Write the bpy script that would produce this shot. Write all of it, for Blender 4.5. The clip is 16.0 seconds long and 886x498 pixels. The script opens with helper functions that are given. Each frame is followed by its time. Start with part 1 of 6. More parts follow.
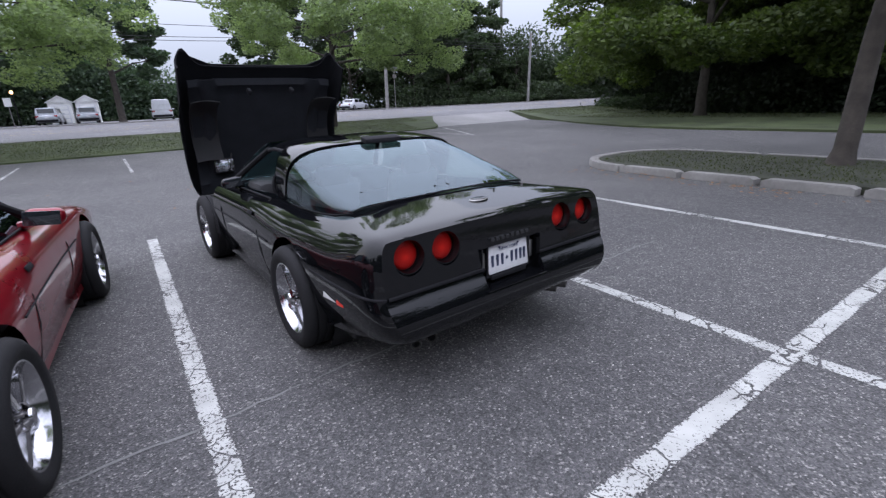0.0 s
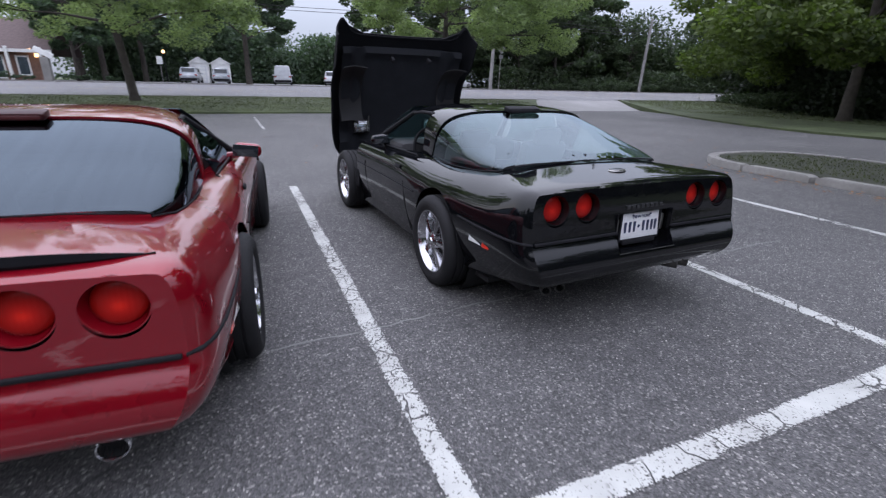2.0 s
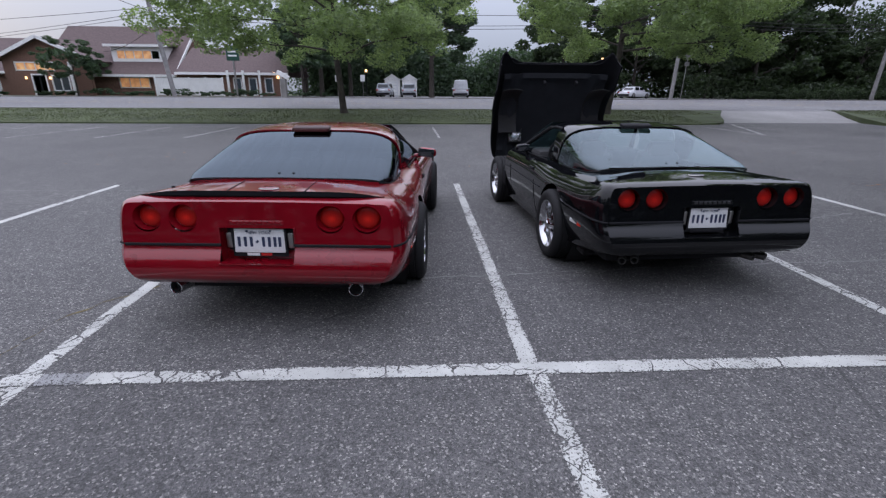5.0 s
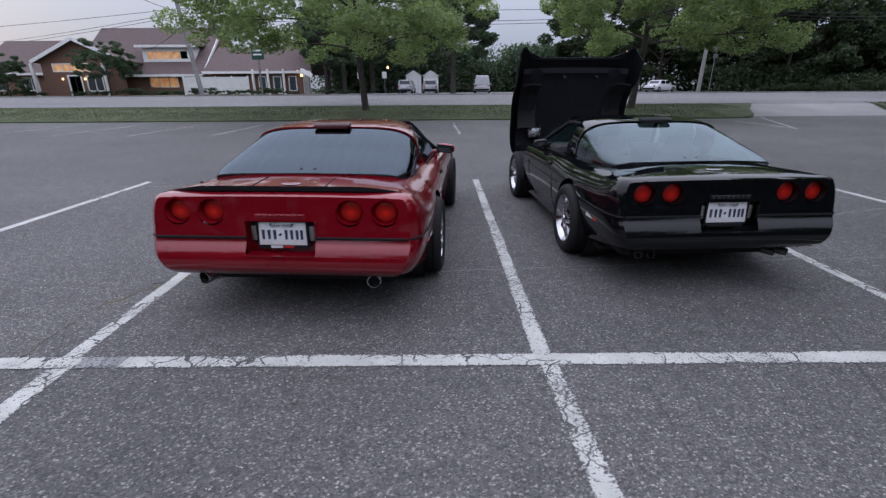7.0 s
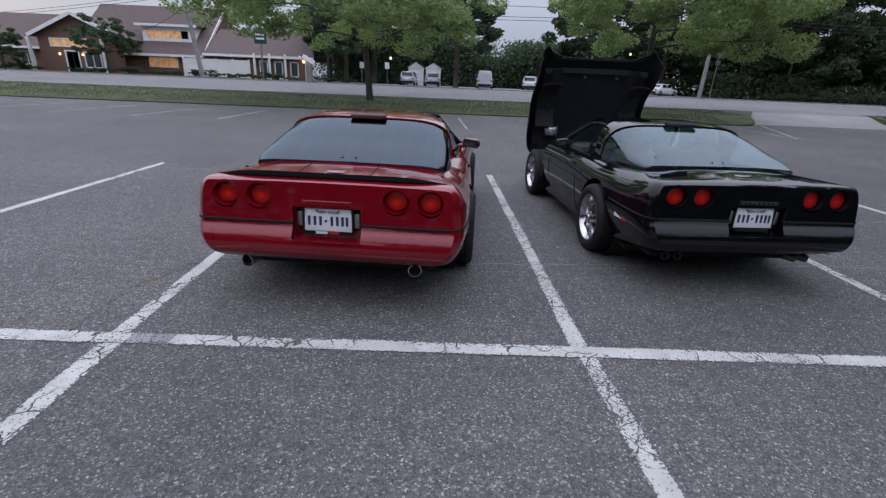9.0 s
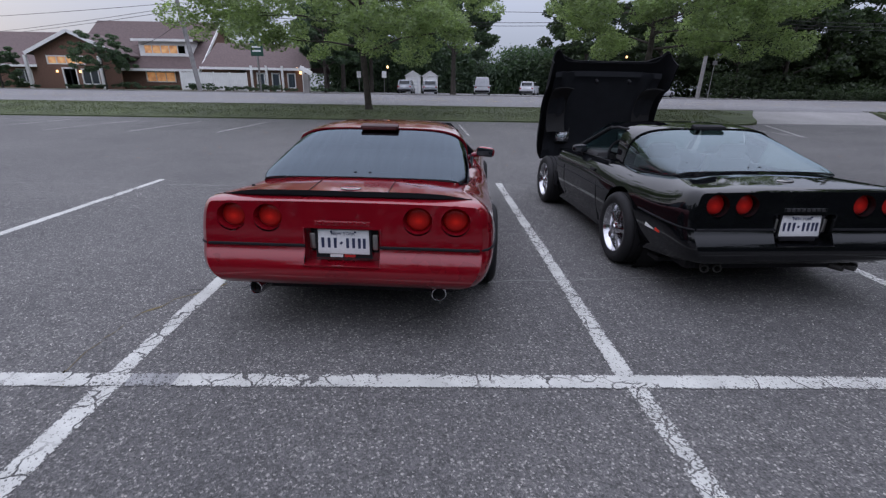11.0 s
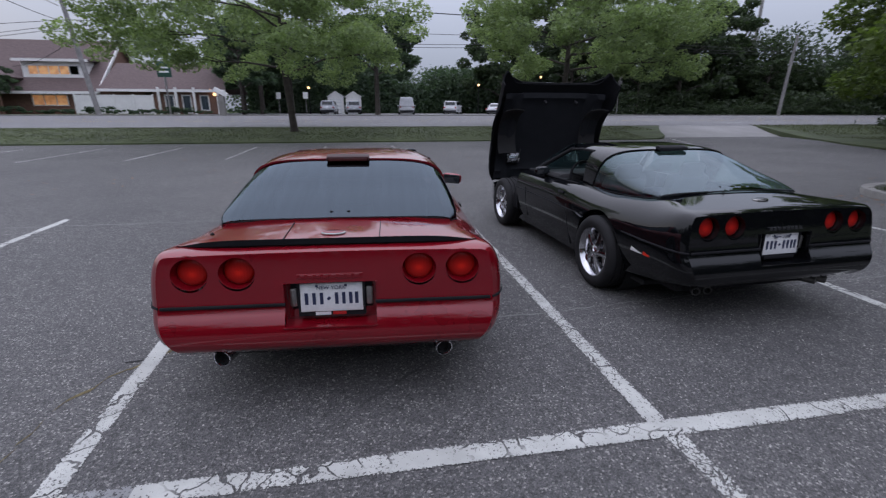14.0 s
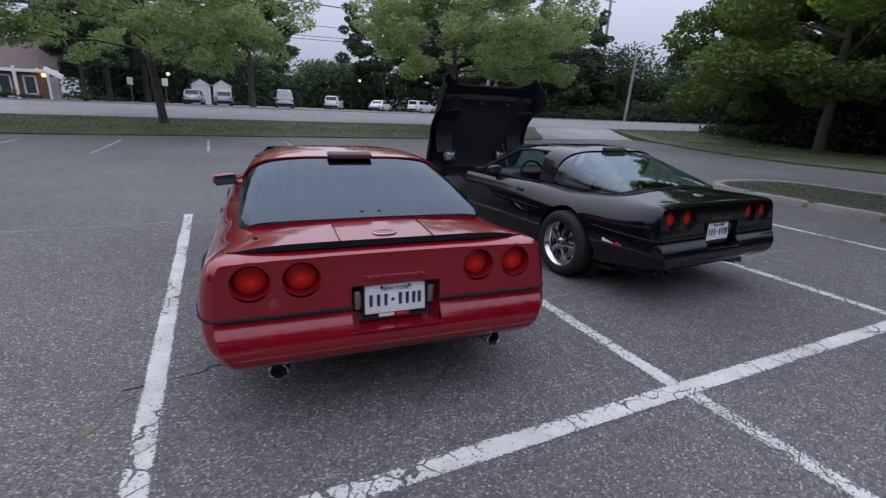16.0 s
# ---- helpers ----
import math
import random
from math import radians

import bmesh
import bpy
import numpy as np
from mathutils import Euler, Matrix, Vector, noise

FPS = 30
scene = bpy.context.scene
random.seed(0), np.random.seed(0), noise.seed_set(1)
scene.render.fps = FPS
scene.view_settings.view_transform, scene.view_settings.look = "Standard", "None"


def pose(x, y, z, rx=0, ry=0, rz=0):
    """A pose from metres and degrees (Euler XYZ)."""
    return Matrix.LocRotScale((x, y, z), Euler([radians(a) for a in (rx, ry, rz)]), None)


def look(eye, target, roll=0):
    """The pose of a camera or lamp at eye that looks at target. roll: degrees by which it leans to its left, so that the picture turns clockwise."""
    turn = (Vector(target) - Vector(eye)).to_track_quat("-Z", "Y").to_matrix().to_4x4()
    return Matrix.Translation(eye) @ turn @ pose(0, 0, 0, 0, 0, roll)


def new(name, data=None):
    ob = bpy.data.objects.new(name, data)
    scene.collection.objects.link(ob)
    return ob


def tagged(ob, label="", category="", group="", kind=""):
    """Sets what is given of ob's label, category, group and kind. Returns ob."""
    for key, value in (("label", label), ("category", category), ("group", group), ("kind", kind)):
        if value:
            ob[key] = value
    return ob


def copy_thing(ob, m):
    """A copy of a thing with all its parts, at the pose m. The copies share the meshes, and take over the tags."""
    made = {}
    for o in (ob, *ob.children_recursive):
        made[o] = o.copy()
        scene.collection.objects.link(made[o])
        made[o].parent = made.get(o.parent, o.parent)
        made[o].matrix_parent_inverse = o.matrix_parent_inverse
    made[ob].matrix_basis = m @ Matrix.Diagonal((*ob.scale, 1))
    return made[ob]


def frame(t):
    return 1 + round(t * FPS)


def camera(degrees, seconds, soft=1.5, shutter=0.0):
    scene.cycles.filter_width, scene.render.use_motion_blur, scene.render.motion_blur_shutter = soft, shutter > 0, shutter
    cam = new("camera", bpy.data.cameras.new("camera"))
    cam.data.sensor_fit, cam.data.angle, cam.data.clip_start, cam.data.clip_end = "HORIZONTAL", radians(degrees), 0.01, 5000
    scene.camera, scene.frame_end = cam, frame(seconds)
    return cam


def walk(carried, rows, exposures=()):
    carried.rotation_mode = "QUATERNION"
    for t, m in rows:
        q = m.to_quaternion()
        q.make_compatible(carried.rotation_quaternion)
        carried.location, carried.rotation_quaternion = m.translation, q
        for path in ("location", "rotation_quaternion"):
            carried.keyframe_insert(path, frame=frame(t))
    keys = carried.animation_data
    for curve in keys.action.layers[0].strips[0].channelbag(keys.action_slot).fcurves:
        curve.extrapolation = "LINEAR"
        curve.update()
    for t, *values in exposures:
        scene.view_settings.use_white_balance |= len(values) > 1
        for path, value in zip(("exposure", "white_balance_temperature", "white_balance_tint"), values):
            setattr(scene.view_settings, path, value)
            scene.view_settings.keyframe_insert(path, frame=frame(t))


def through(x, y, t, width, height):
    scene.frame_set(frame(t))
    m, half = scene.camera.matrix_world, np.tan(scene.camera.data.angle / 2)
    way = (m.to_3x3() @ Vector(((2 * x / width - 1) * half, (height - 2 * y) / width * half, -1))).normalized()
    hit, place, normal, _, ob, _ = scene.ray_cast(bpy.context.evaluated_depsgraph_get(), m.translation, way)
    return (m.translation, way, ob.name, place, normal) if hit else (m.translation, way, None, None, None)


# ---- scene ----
cam = camera(88.2, 16.0, soft=1.3, shutter=0.5)
PATH = [
    (0, (-0.098, -0.784, 1.445), (1.826, 2.054, 0.349), -2.66),
    (0.5, (-0.114, -0.772, 1.444), (1.699, 2.133, 0.334), -3.19),
    (1, (-0.122, -0.796, 1.453), (1.507, 2.184, 0.258), -3.29),
    (1.5, (-0.213, -0.786, 1.414), (1.147, 2.300, 0.153), -2.21),
    (2, (-0.576, -0.939, 1.381), (0.778, 2.169, 0.168), 1.28),
    (2.5, (-0.581, -1.164, 1.397), (0.433, 2.057, 0.151), 1.71),
    (3, (-0.540, -1.315, 1.385), (0.080, 1.982, 0.081), 1.02),
    (3.5, (-0.615, -1.711, 1.457), (-0.080, 1.640, 0.256), -0.36),
    (4, (-0.706, -2.089, 1.492), (-0.287, 1.292, 0.329), 0.22),
    (6.5, (-0.487, -2.305, 1.509), (-0.497, 1.102, 0.348), -0.94),
    (7, (-0.596, -2.330, 1.510), (-0.590, 1.069, 0.324), -0.37),
    (7.5, (-0.789, -2.373, 1.509), (-0.766, 1.015, 0.291), 0.22),
    (8, (-0.869, -2.392, 1.511), (-0.839, 0.987, 0.270), 0.74),
    (8.5, (-0.901, -2.398, 1.517), (-0.831, 0.984, 0.286), 1.75),
    (9, (-0.920, -2.408, 1.517), (-0.857, 0.976, 0.288), 2.39),
    (11.5, (-1.147, -2.063, 1.510), (-1.054, 1.350, 0.369), 0.05),
    (12, (-1.200, -1.995, 1.521), (-1.057, 1.434, 0.435), -0.96),
    (12.5, (-1.186, -1.824, 1.511), (-1.033, 1.621, 0.475), -1.60),
    (13, (-1.149, -1.706, 1.511), (-0.963, 1.740, 0.484), -1.29),
    (13.5, (-1.232, -1.692, 1.497), (-0.902, 1.742, 0.468), -0.35),
    (14, (-1.457, -1.738, 1.555), (-0.853, 1.653, 0.510), 0.12),
    (14.5, (-1.624, -1.707, 1.536), (-0.800, 1.637, 0.488), 0.95),
    (15, (-1.741, -1.543, 1.526), (-0.651, 1.723, 0.474), 1.02),
    (15.5, (-2.048, -1.536, 1.535), (-0.731, 1.646, 0.488), 1.99),
    (16, (-2.368, -1.536, 1.557), (-0.883, 1.572, 0.511), 2.35),
]
walk(cam, [(t, look(eye, target, roll)) for t, eye, target, roll in PATH], exposures=[(0.0, 0.75), (2.5, 0.70), (4.0, 0.44), (9.0, 0.20), (11.5, 0.24), (12.4, 0.30), (13.2, 0.09), (14.2, 0.10), (16.0, 0.30)])

# ---- dusk light: soft sky, a low veiled sun behind the houses ----
world = bpy.data.worlds.new("dusk_sky")
scene.world = world
world.use_nodes = True
wn, wl = world.node_tree.nodes, world.node_tree.links
sky = wn.new("ShaderNodeTexSky")
sky.sky_type = "NISHITA"
sky.sun_disc = False
sky.sun_elevation, sky.sun_rotation = radians(12), radians(-50)
sky.air_density, sky.dust_density, sky.ozone_density = 1.0, 2.2, 2.0
soften = wn.new("ShaderNodeMix")
soften.data_type = "RGBA"
soften.inputs["Factor"].default_value = 0.97
# an overcast dome: the zenith about three times as bright as the horizon
place = wn.new("ShaderNodeTexCoord")
split = wn.new("ShaderNodeSeparateXYZ")
wl.new(place.outputs["Generated"], split.inputs["Vector"])
dome = wn.new("ShaderNodeValToRGB")
dome.color_ramp.elements[0].position, dome.color_ramp.elements[0].color = 0.0, (1.62, 1.82, 2.35, 1)
dome.color_ramp.elements[1].position, dome.color_ramp.elements[1].color = 1.0, (11.4, 11.8, 15.0, 1)
mid_sky = dome.color_ramp.elements.new(0.3)
mid_sky.color = (4.4, 4.75, 6.0, 1)
wl.new(split.outputs["Z"], dome.inputs["Fac"])
wl.new(dome.outputs["Color"], soften.inputs["B"])
wl.new(sky.outputs["Color"], soften.inputs["A"])
wl.new(soften.outputs["Result"], wn["Background"].inputs["Color"])
wn["Background"].inputs["Strength"].default_value = 0.15

sun = new("sun", bpy.data.lights.new("sun", "SUN"))
sun.data.energy, sun.data.angle, sun.data.color = 0.5, radians(150), (1.0, 0.96, 0.92)
sun.matrix_world = look((-22, 18, 34), (0, 0, 0))


# ---- helpers for meshes ----
def part(name, bm, material, parent=None, label="", smooth=True, sharp=40):
    """Link a bmesh as one mesh object, under a thing or a part."""
    me = bpy.data.meshes.new(name)
    bm.to_mesh(me)
    bm.free()
    return link(name, me, material, parent, label, smooth, sharp)


def link(name, me, material, parent=None, label="", smooth=True, sharp=40):
    if material:
        me.materials.append(material)
    if smooth:
        me.shade_smooth()
        me.set_sharp_from_angle(angle=radians(sharp))
    ob = new(name, me)
    if parent:
        ob.parent = parent
    return tagged(ob, label)


def pydata(name, verts, faces, material, parent=None, label="", smooth=False):
    me = bpy.data.meshes.new(name)
    me.from_pydata(verts, [], faces)
    me.update()
    return link(name, me, material, parent, label, smooth)


def box(sx, sy, sz, at=(0, 0, 0), bevel=0.0, turn=None, bm=None, segments=2):
    """A box of that size about at, with rounded edges, added to bm."""
    bm = bm or bmesh.new()
    m = Matrix.Translation(at) @ (turn or Matrix()) @ Matrix.Diagonal((sx, sy, sz, 1))
    vs = bmesh.ops.create_cube(bm, size=1, matrix=m)["verts"]
    if bevel:
        es = list({e for v in vs for e in v.link_edges})
        bmesh.ops.bevel(bm, geom=es, offset=bevel, segments=segments, profile=0.5, affect="EDGES")
    return bm


def tube(points, radii, sides=8, bm=None, cap=True):
    """A tapered tube along points."""
    bm = bm or bmesh.new()
    rings, pts = [], [Vector(p) for p in points]
    for n, p in enumerate(pts):
        d = (pts[min(n + 1, len(pts) - 1)] - pts[max(n - 1, 0)]).normalized()
        a = d.orthogonal().normalized() if n == 0 else (rings[-1][1] - d * rings[-1][1].dot(d)).normalized()
        b = d.cross(a)
        r = radii[n] if hasattr(radii, "__len__") else radii
        rings.append(([bm.verts.new(p + r * (math.cos(k * math.tau / sides) * a + math.sin(k * math.tau / sides) * b)) for k in range(sides)], a))
    for (u, _), (v, _) in zip(rings, rings[1:]):
        for k in range(sides):
            bm.faces.new((u[k], u[(k + 1) % sides], v[(k + 1) % sides], v[k]))
    if cap:
        bm.faces.new(rings[0][0][::-1])
        bm.faces.new(rings[-1][0])
    return bm


def lathe(profile, steps=40, axis="X", bm=None):
    """Turn (distance along the axis, radius) pairs round the axis."""
    bm = bm or bmesh.new()
    rings = []
    for d, r in profile:
        ring = []
        for k in range(steps):
            c, s = r * math.cos(k * math.tau / steps), r * math.sin(k * math.tau / steps)
            ring.append(bm.verts.new({"X": (d, c, s), "Y": (s, d, c), "Z": (c, s, d)}[axis]))
        rings.append(ring)
    for u, v in zip(rings, rings[1:]):
        for k in range(steps):
            bm.faces.new((u[k], u[(k + 1) % steps], v[(k + 1) % steps], v[k]))
    return bm


def sheet(rows, bm=None):
    """A grid of faces over rows of points."""
    bm = bm or bmesh.new()
    vs = [[bm.verts.new(p) for p in row] for row in rows]
    for a, b in zip(vs, vs[1:]):
        for k in range(len(a) - 1):
            bm.faces.new((a[k], a[k + 1], b[k + 1], b[k]))
    return bm


def thick(bm, d):
    bmesh.ops.recalc_face_normals(bm, faces=bm.faces)
    bmesh.ops.solidify(bm, geom=list(bm.faces), thickness=d)
    return bm


def holder(name, m, label, category, group="", kind=""):
    e = new(name)
    e.empty_display_size = 0.1
    e.matrix_world = m
    return tagged(e, label, category, group, kind)


def slab(name, outline, z0, z1, material, label="", category="", kind="structure", parent=None):
    """A flat slab over an outline of (x, y)."""
    bm = bmesh.new()
    f = bm.faces.new([bm.verts.new((x, y, z1)) for x, y in outline])
    bmesh.ops.recalc_face_normals(bm, faces=bm.faces)
    if f.normal.z < 0:
        f.normal_flip()
    r = bmesh.ops.extrude_face_region(bm, geom=[f])
    for v in [g for g in r["geom"] if isinstance(g, bmesh.types.BMVert)]:
        v.co.z = z0
    bmesh.ops.recalc_face_normals(bm, faces=bm.faces)
    ob = part(name, bm, material, parent, smooth=False)
    return tagged(ob, label, category, "", kind)


# ---- materials ----
def material(name):
    m = bpy.data.materials.new(name)
    m.use_nodes = True
    return m, m.node_tree.nodes, m.node_tree.links, m.node_tree.nodes["Principled BSDF"]


def node(ns, kind, **values):
    n = ns.new("ShaderNode" + kind)
    for k, v in values.items():
        n.inputs[k].default_value = v
    return n


def ramp(ns, stops):
    r = ns.new("ShaderNodeValToRGB")
    while len(r.color_ramp.elements) < len(stops):
        r.color_ramp.elements.new(0.5)
    for e, (p, c) in zip(r.color_ramp.elements, stops):
        e.position, e.color = p, (c if len(c) == 4 else (*c, 1))
    return r


def mixed(ns, ls, fac, a, b, how="MIX"):
    n = ns.new("ShaderNodeMix")
    n.data_type, n.blend_type = "RGBA", how
    for k, v in (("Factor", fac), ("A", a), ("B", b)):
        if isinstance(v, (int, float)):
            n.inputs[k].default_value = v
        elif isinstance(v, tuple):
            n.inputs[k].default_value = v if len(v) == 4 else (*v, 1)
        else:
            ls.new(v, n.inputs[k])
    return n.outputs["Result"]


def plain(name, colour, rough=0.5, metal=0.0, vary=0.12, scale=6.0, bump=0.0, bump_scale=60.0, coat=0.0, emit=0.0, spec=0.5):
    """A surface with colour that drifts at two scales, and fine relief."""
    m, ns, ls, p = material(name)
    geo = ns.new("ShaderNodeTexCoord")
    big = node(ns, "TexNoise", Scale=scale, Detail=4.0)
    fine = node(ns, "TexNoise", Scale=scale * 12, Detail=3.0)
    ls.new(geo.outputs["Object"], big.inputs["Vector"])
    ls.new(geo.outputs["Object"], fine.inputs["Vector"])
    lo, hi = tuple(c * (1 - vary) for c in colour), tuple(min(1, c * (1 + vary)) for c in colour)
    r = ramp(ns, [(0.3, lo), (0.7, hi)])
    ls.new(big.outputs["Fac"], r.inputs["Fac"])
    out = mixed(ns, ls, 0.25, r.outputs["Color"], fine.outputs["Fac"], "OVERLAY")
    ls.new(out, p.inputs["Base Color"])
    p.inputs["Roughness"].default_value, p.inputs["Metallic"].default_value = rough, metal
    p.inputs["Coat Weight"].default_value, p.inputs["Coat Roughness"].default_value = coat, 0.04
    p.inputs["Specular IOR Level"].default_value = spec
    if bump:
        bn = node(ns, "TexNoise", Scale=bump_scale, Detail=4.0)
        ls.new(geo.outputs["Object"], bn.inputs["Vector"])
        b = node(ns, "Bump", Strength=bump, Distance=0.01)
        ls.new(bn.outputs["Fac"], b.inputs["Height"])
        ls.new(b.outputs["Normal"], p.inputs["Normal"])
    if emit:
        p.inputs["Emission Color"].default_value, p.inputs["Emission Strength"].default_value = (*colour, 1), emit
    return m


def asphalt_material(name, dark, light, spot, patch=0.35):
    """Worn asphalt: pale aggregate in a grey binder, broad stains, thin cracks."""
    m, ns, ls, p = material(name)
    tc = ns.new("ShaderNodeTexCoord")
    def tex(kind, **v):
        n = node(ns, kind, **v)
        ls.new(tc.outputs["Object"], n.inputs["Vector"])
        return n
    stain = tex("TexNoise", Scale=patch, Detail=6.0, Roughness=0.6)
    mid = tex("TexNoise", Scale=9.0, Detail=5.0)
    stone = tex("TexVoronoi", Scale=105.0)
    stone_small = tex("TexVoronoi", Scale=230.0)
    base = ramp(ns, [(0.3, dark), (0.72, light)])
    ls.new(stain.outputs["Fac"], base.inputs["Fac"])
    c = mixed(ns, ls, 0.35, base.outputs["Color"], mid.outputs["Fac"], "OVERLAY")
    tint = ramp(ns, [(0.0, (0.33, 0.33, 0.33)), (0.5, (0.9, 0.9, 0.9)), (0.86, (1.2, 1.18, 1.16)), (0.93, tuple(0.5 + 0.5 * v for v in spot)), (1.0, spot)])
    sep = ns.new("ShaderNodeSeparateColor")
    ls.new(stone.outputs["Color"], sep.inputs["Color"])
    ls.new(sep.outputs["Red"], tint.inputs["Fac"])
    c = mixed(ns, ls, 0.8, c, tint.outputs["Color"], "MULTIPLY")
    tint2 = ramp(ns, [(0.0, (0.45, 0.45, 0.45)), (0.6, (1.0, 1.0, 1.0)), (1.0, (1.9, 1.85, 1.8))])
    sep2 = ns.new("ShaderNodeSeparateColor")
    ls.new(stone_small.outputs["Color"], sep2.inputs["Color"])
    ls.new(sep2.outputs["Green"], tint2.inputs["Fac"])
    c = mixed(ns, ls, 0.6, c, tint2.outputs["Color"], "MULTIPLY")
    warp = tex("TexNoise", Scale=0.8, Detail=3.0)
    bend = mixed(ns, ls, 0.12, tc.outputs["Object"], warp.outputs["Color"])
    crack = node(ns, "TexVoronoi", Scale=0.42)
    crack.feature = "DISTANCE_TO_EDGE"
    ls.new(bend, crack.inputs["Vector"])
    cr = ramp(ns, [(0.0, (1, 1, 1)), (0.0035, (0, 0, 0))])
    ls.new(crack.outputs["Distance"], cr.inputs["Fac"])
    gate = ramp(ns, [(0.48, (0, 0, 0)), (0.6, (0.55, 0.55, 0.55))])
    ls.new(warp.outputs["Fac"], gate.inputs["Fac"])
    line = mixed(ns, ls, 1.0, cr.outputs["Color"], gate.outputs["Color"], "MULTIPLY")
    c = mixed(ns, ls, line, c, tuple(v * 0.35 for v in dark))
    ls.new(c, p.inputs["Base Color"])
    p.inputs["Roughness"].default_value = 0.82
    b = node(ns, "Bump", Strength=0.75, Distance=0.006)
    ls.new(stone.outputs["Distance"], b.inputs["Height"])
    ls.new(b.outputs["Normal"], p.inputs["Normal"])
    return m


def paint_line_material(name, colour, wear, under, split=0.47, width=0.035, size=7.0):
    """Road paint: chipped along cracks and speckled where the stones show."""
    m, ns, ls, p = material(name)
    tc = ns.new("ShaderNodeTexCoord")
    def tex(kind, **v):
        n = node(ns, kind, **v)
        ls.new(tc.outputs["Object"], n.inputs["Vector"])
        return n
    fine = tex("TexNoise", Scale=70.0, Detail=5.0, Roughness=0.7)
    broad = tex("TexNoise", Scale=1.3, Detail=3.0)
    add = ns.new("ShaderNodeMath")
    add.operation = "MULTIPLY_ADD"
    add.inputs[1].default_value = 0.55
    ls.new(broad.outputs["Fac"], add.inputs[0])
    ls.new(fine.outputs["Fac"], add.inputs[2])
    # single stones poke through, most of them along the edges of the line
    stone = tex("TexVoronoi", Scale=105.0)
    sep = ns.new("ShaderNodeSeparateColor")
    ls.new(stone.outputs["Color"], sep.inputs["Color"])
    speck = ns.new("ShaderNodeMath")
    speck.operation = "MULTIPLY_ADD"
    speck.inputs[1].default_value = 0.24
    ls.new(sep.outputs["Green"], speck.inputs[0])
    ls.new(add.outputs["Value"], speck.inputs[2])
    across = ns.new("ShaderNodeAttribute")
    across.attribute_name = "across"
    even = ns.new("ShaderNodeMath")
    even.operation = "ABSOLUTE"
    ls.new(across.outputs["Fac"], even.inputs[0])
    rim = ns.new("ShaderNodeMath")
    rim.operation = "POWER"
    rim.inputs[1].default_value = 7.0
    ls.new(even.outputs["Value"], rim.inputs[0])
    edge = ns.new("ShaderNodeMath")
    edge.operation = "MULTIPLY_ADD"
    edge.inputs[1].default_value = 0.30
    ls.new(rim.outputs["Value"], edge.inputs[0])
    ls.new(speck.outputs["Value"], edge.inputs[2])
    hole = ns.new("ShaderNodeMapRange")
    hole.inputs["From Min"].default_value, hole.inputs["From Max"].default_value = wear + 0.12, wear + 0.16
    ls.new(edge.outputs["Value"], hole.inputs["Value"])
    warp = tex("TexNoise", Scale=5.0, Detail=3.0)
    bend = mixed(ns, ls, 0.18, tc.outputs["Object"], warp.outputs["Color"])
    crack = node(ns, "TexVoronoi", Scale=size)
    crack.feature = "DISTANCE_TO_EDGE"
    ls.new(bend, crack.inputs["Vector"])
    cr = ramp(ns, [(0.0, (1, 1, 1)), (width * 0.7, (1, 1, 1)), (width, (0, 0, 0))])
    ls.new(crack.outputs["Distance"], cr.inputs["Fac"])
    gate = ramp(ns, [(split, (0, 0, 0)), (split + 0.07, (1, 1, 1))])
    ls.new(broad.outputs["Fac"], gate.inputs["Fac"])
    gone = mixed(ns, ls, 1.0, cr.outputs["Color"], gate.outputs["Color"], "MULTIPLY")
    gone = mixed(ns, ls, 1.0, gone, hole.outputs["Result"], "LIGHTEN")
    tone = ramp(ns, [(0.35, tuple(c * 0.78 for c in colour)), (0.65, colour)])
    ls.new(warp.outputs["Fac"], tone.inputs["Fac"])
    ls.new(mixed(ns, ls, gone, tone.outputs["Color"], under), p.inputs["Base Color"])
    keep = ns.new("ShaderNodeMath")
    keep.operation = "SUBTRACT"
    keep.inputs[0].default_value = 1.0
    ls.new(gone, keep.inputs[1])
    ls.new(keep.outputs["Value"], p.inputs["Alpha"])
    p.inputs["Roughness"].default_value = 0.7
    b = node(ns, "Bump", Strength=0.4, Distance=0.004)
    ls.new(fine.outputs["Fac"], b.inputs["Height"])
    ls.new(b.outputs["Normal"], p.inputs["Normal"])
    return m


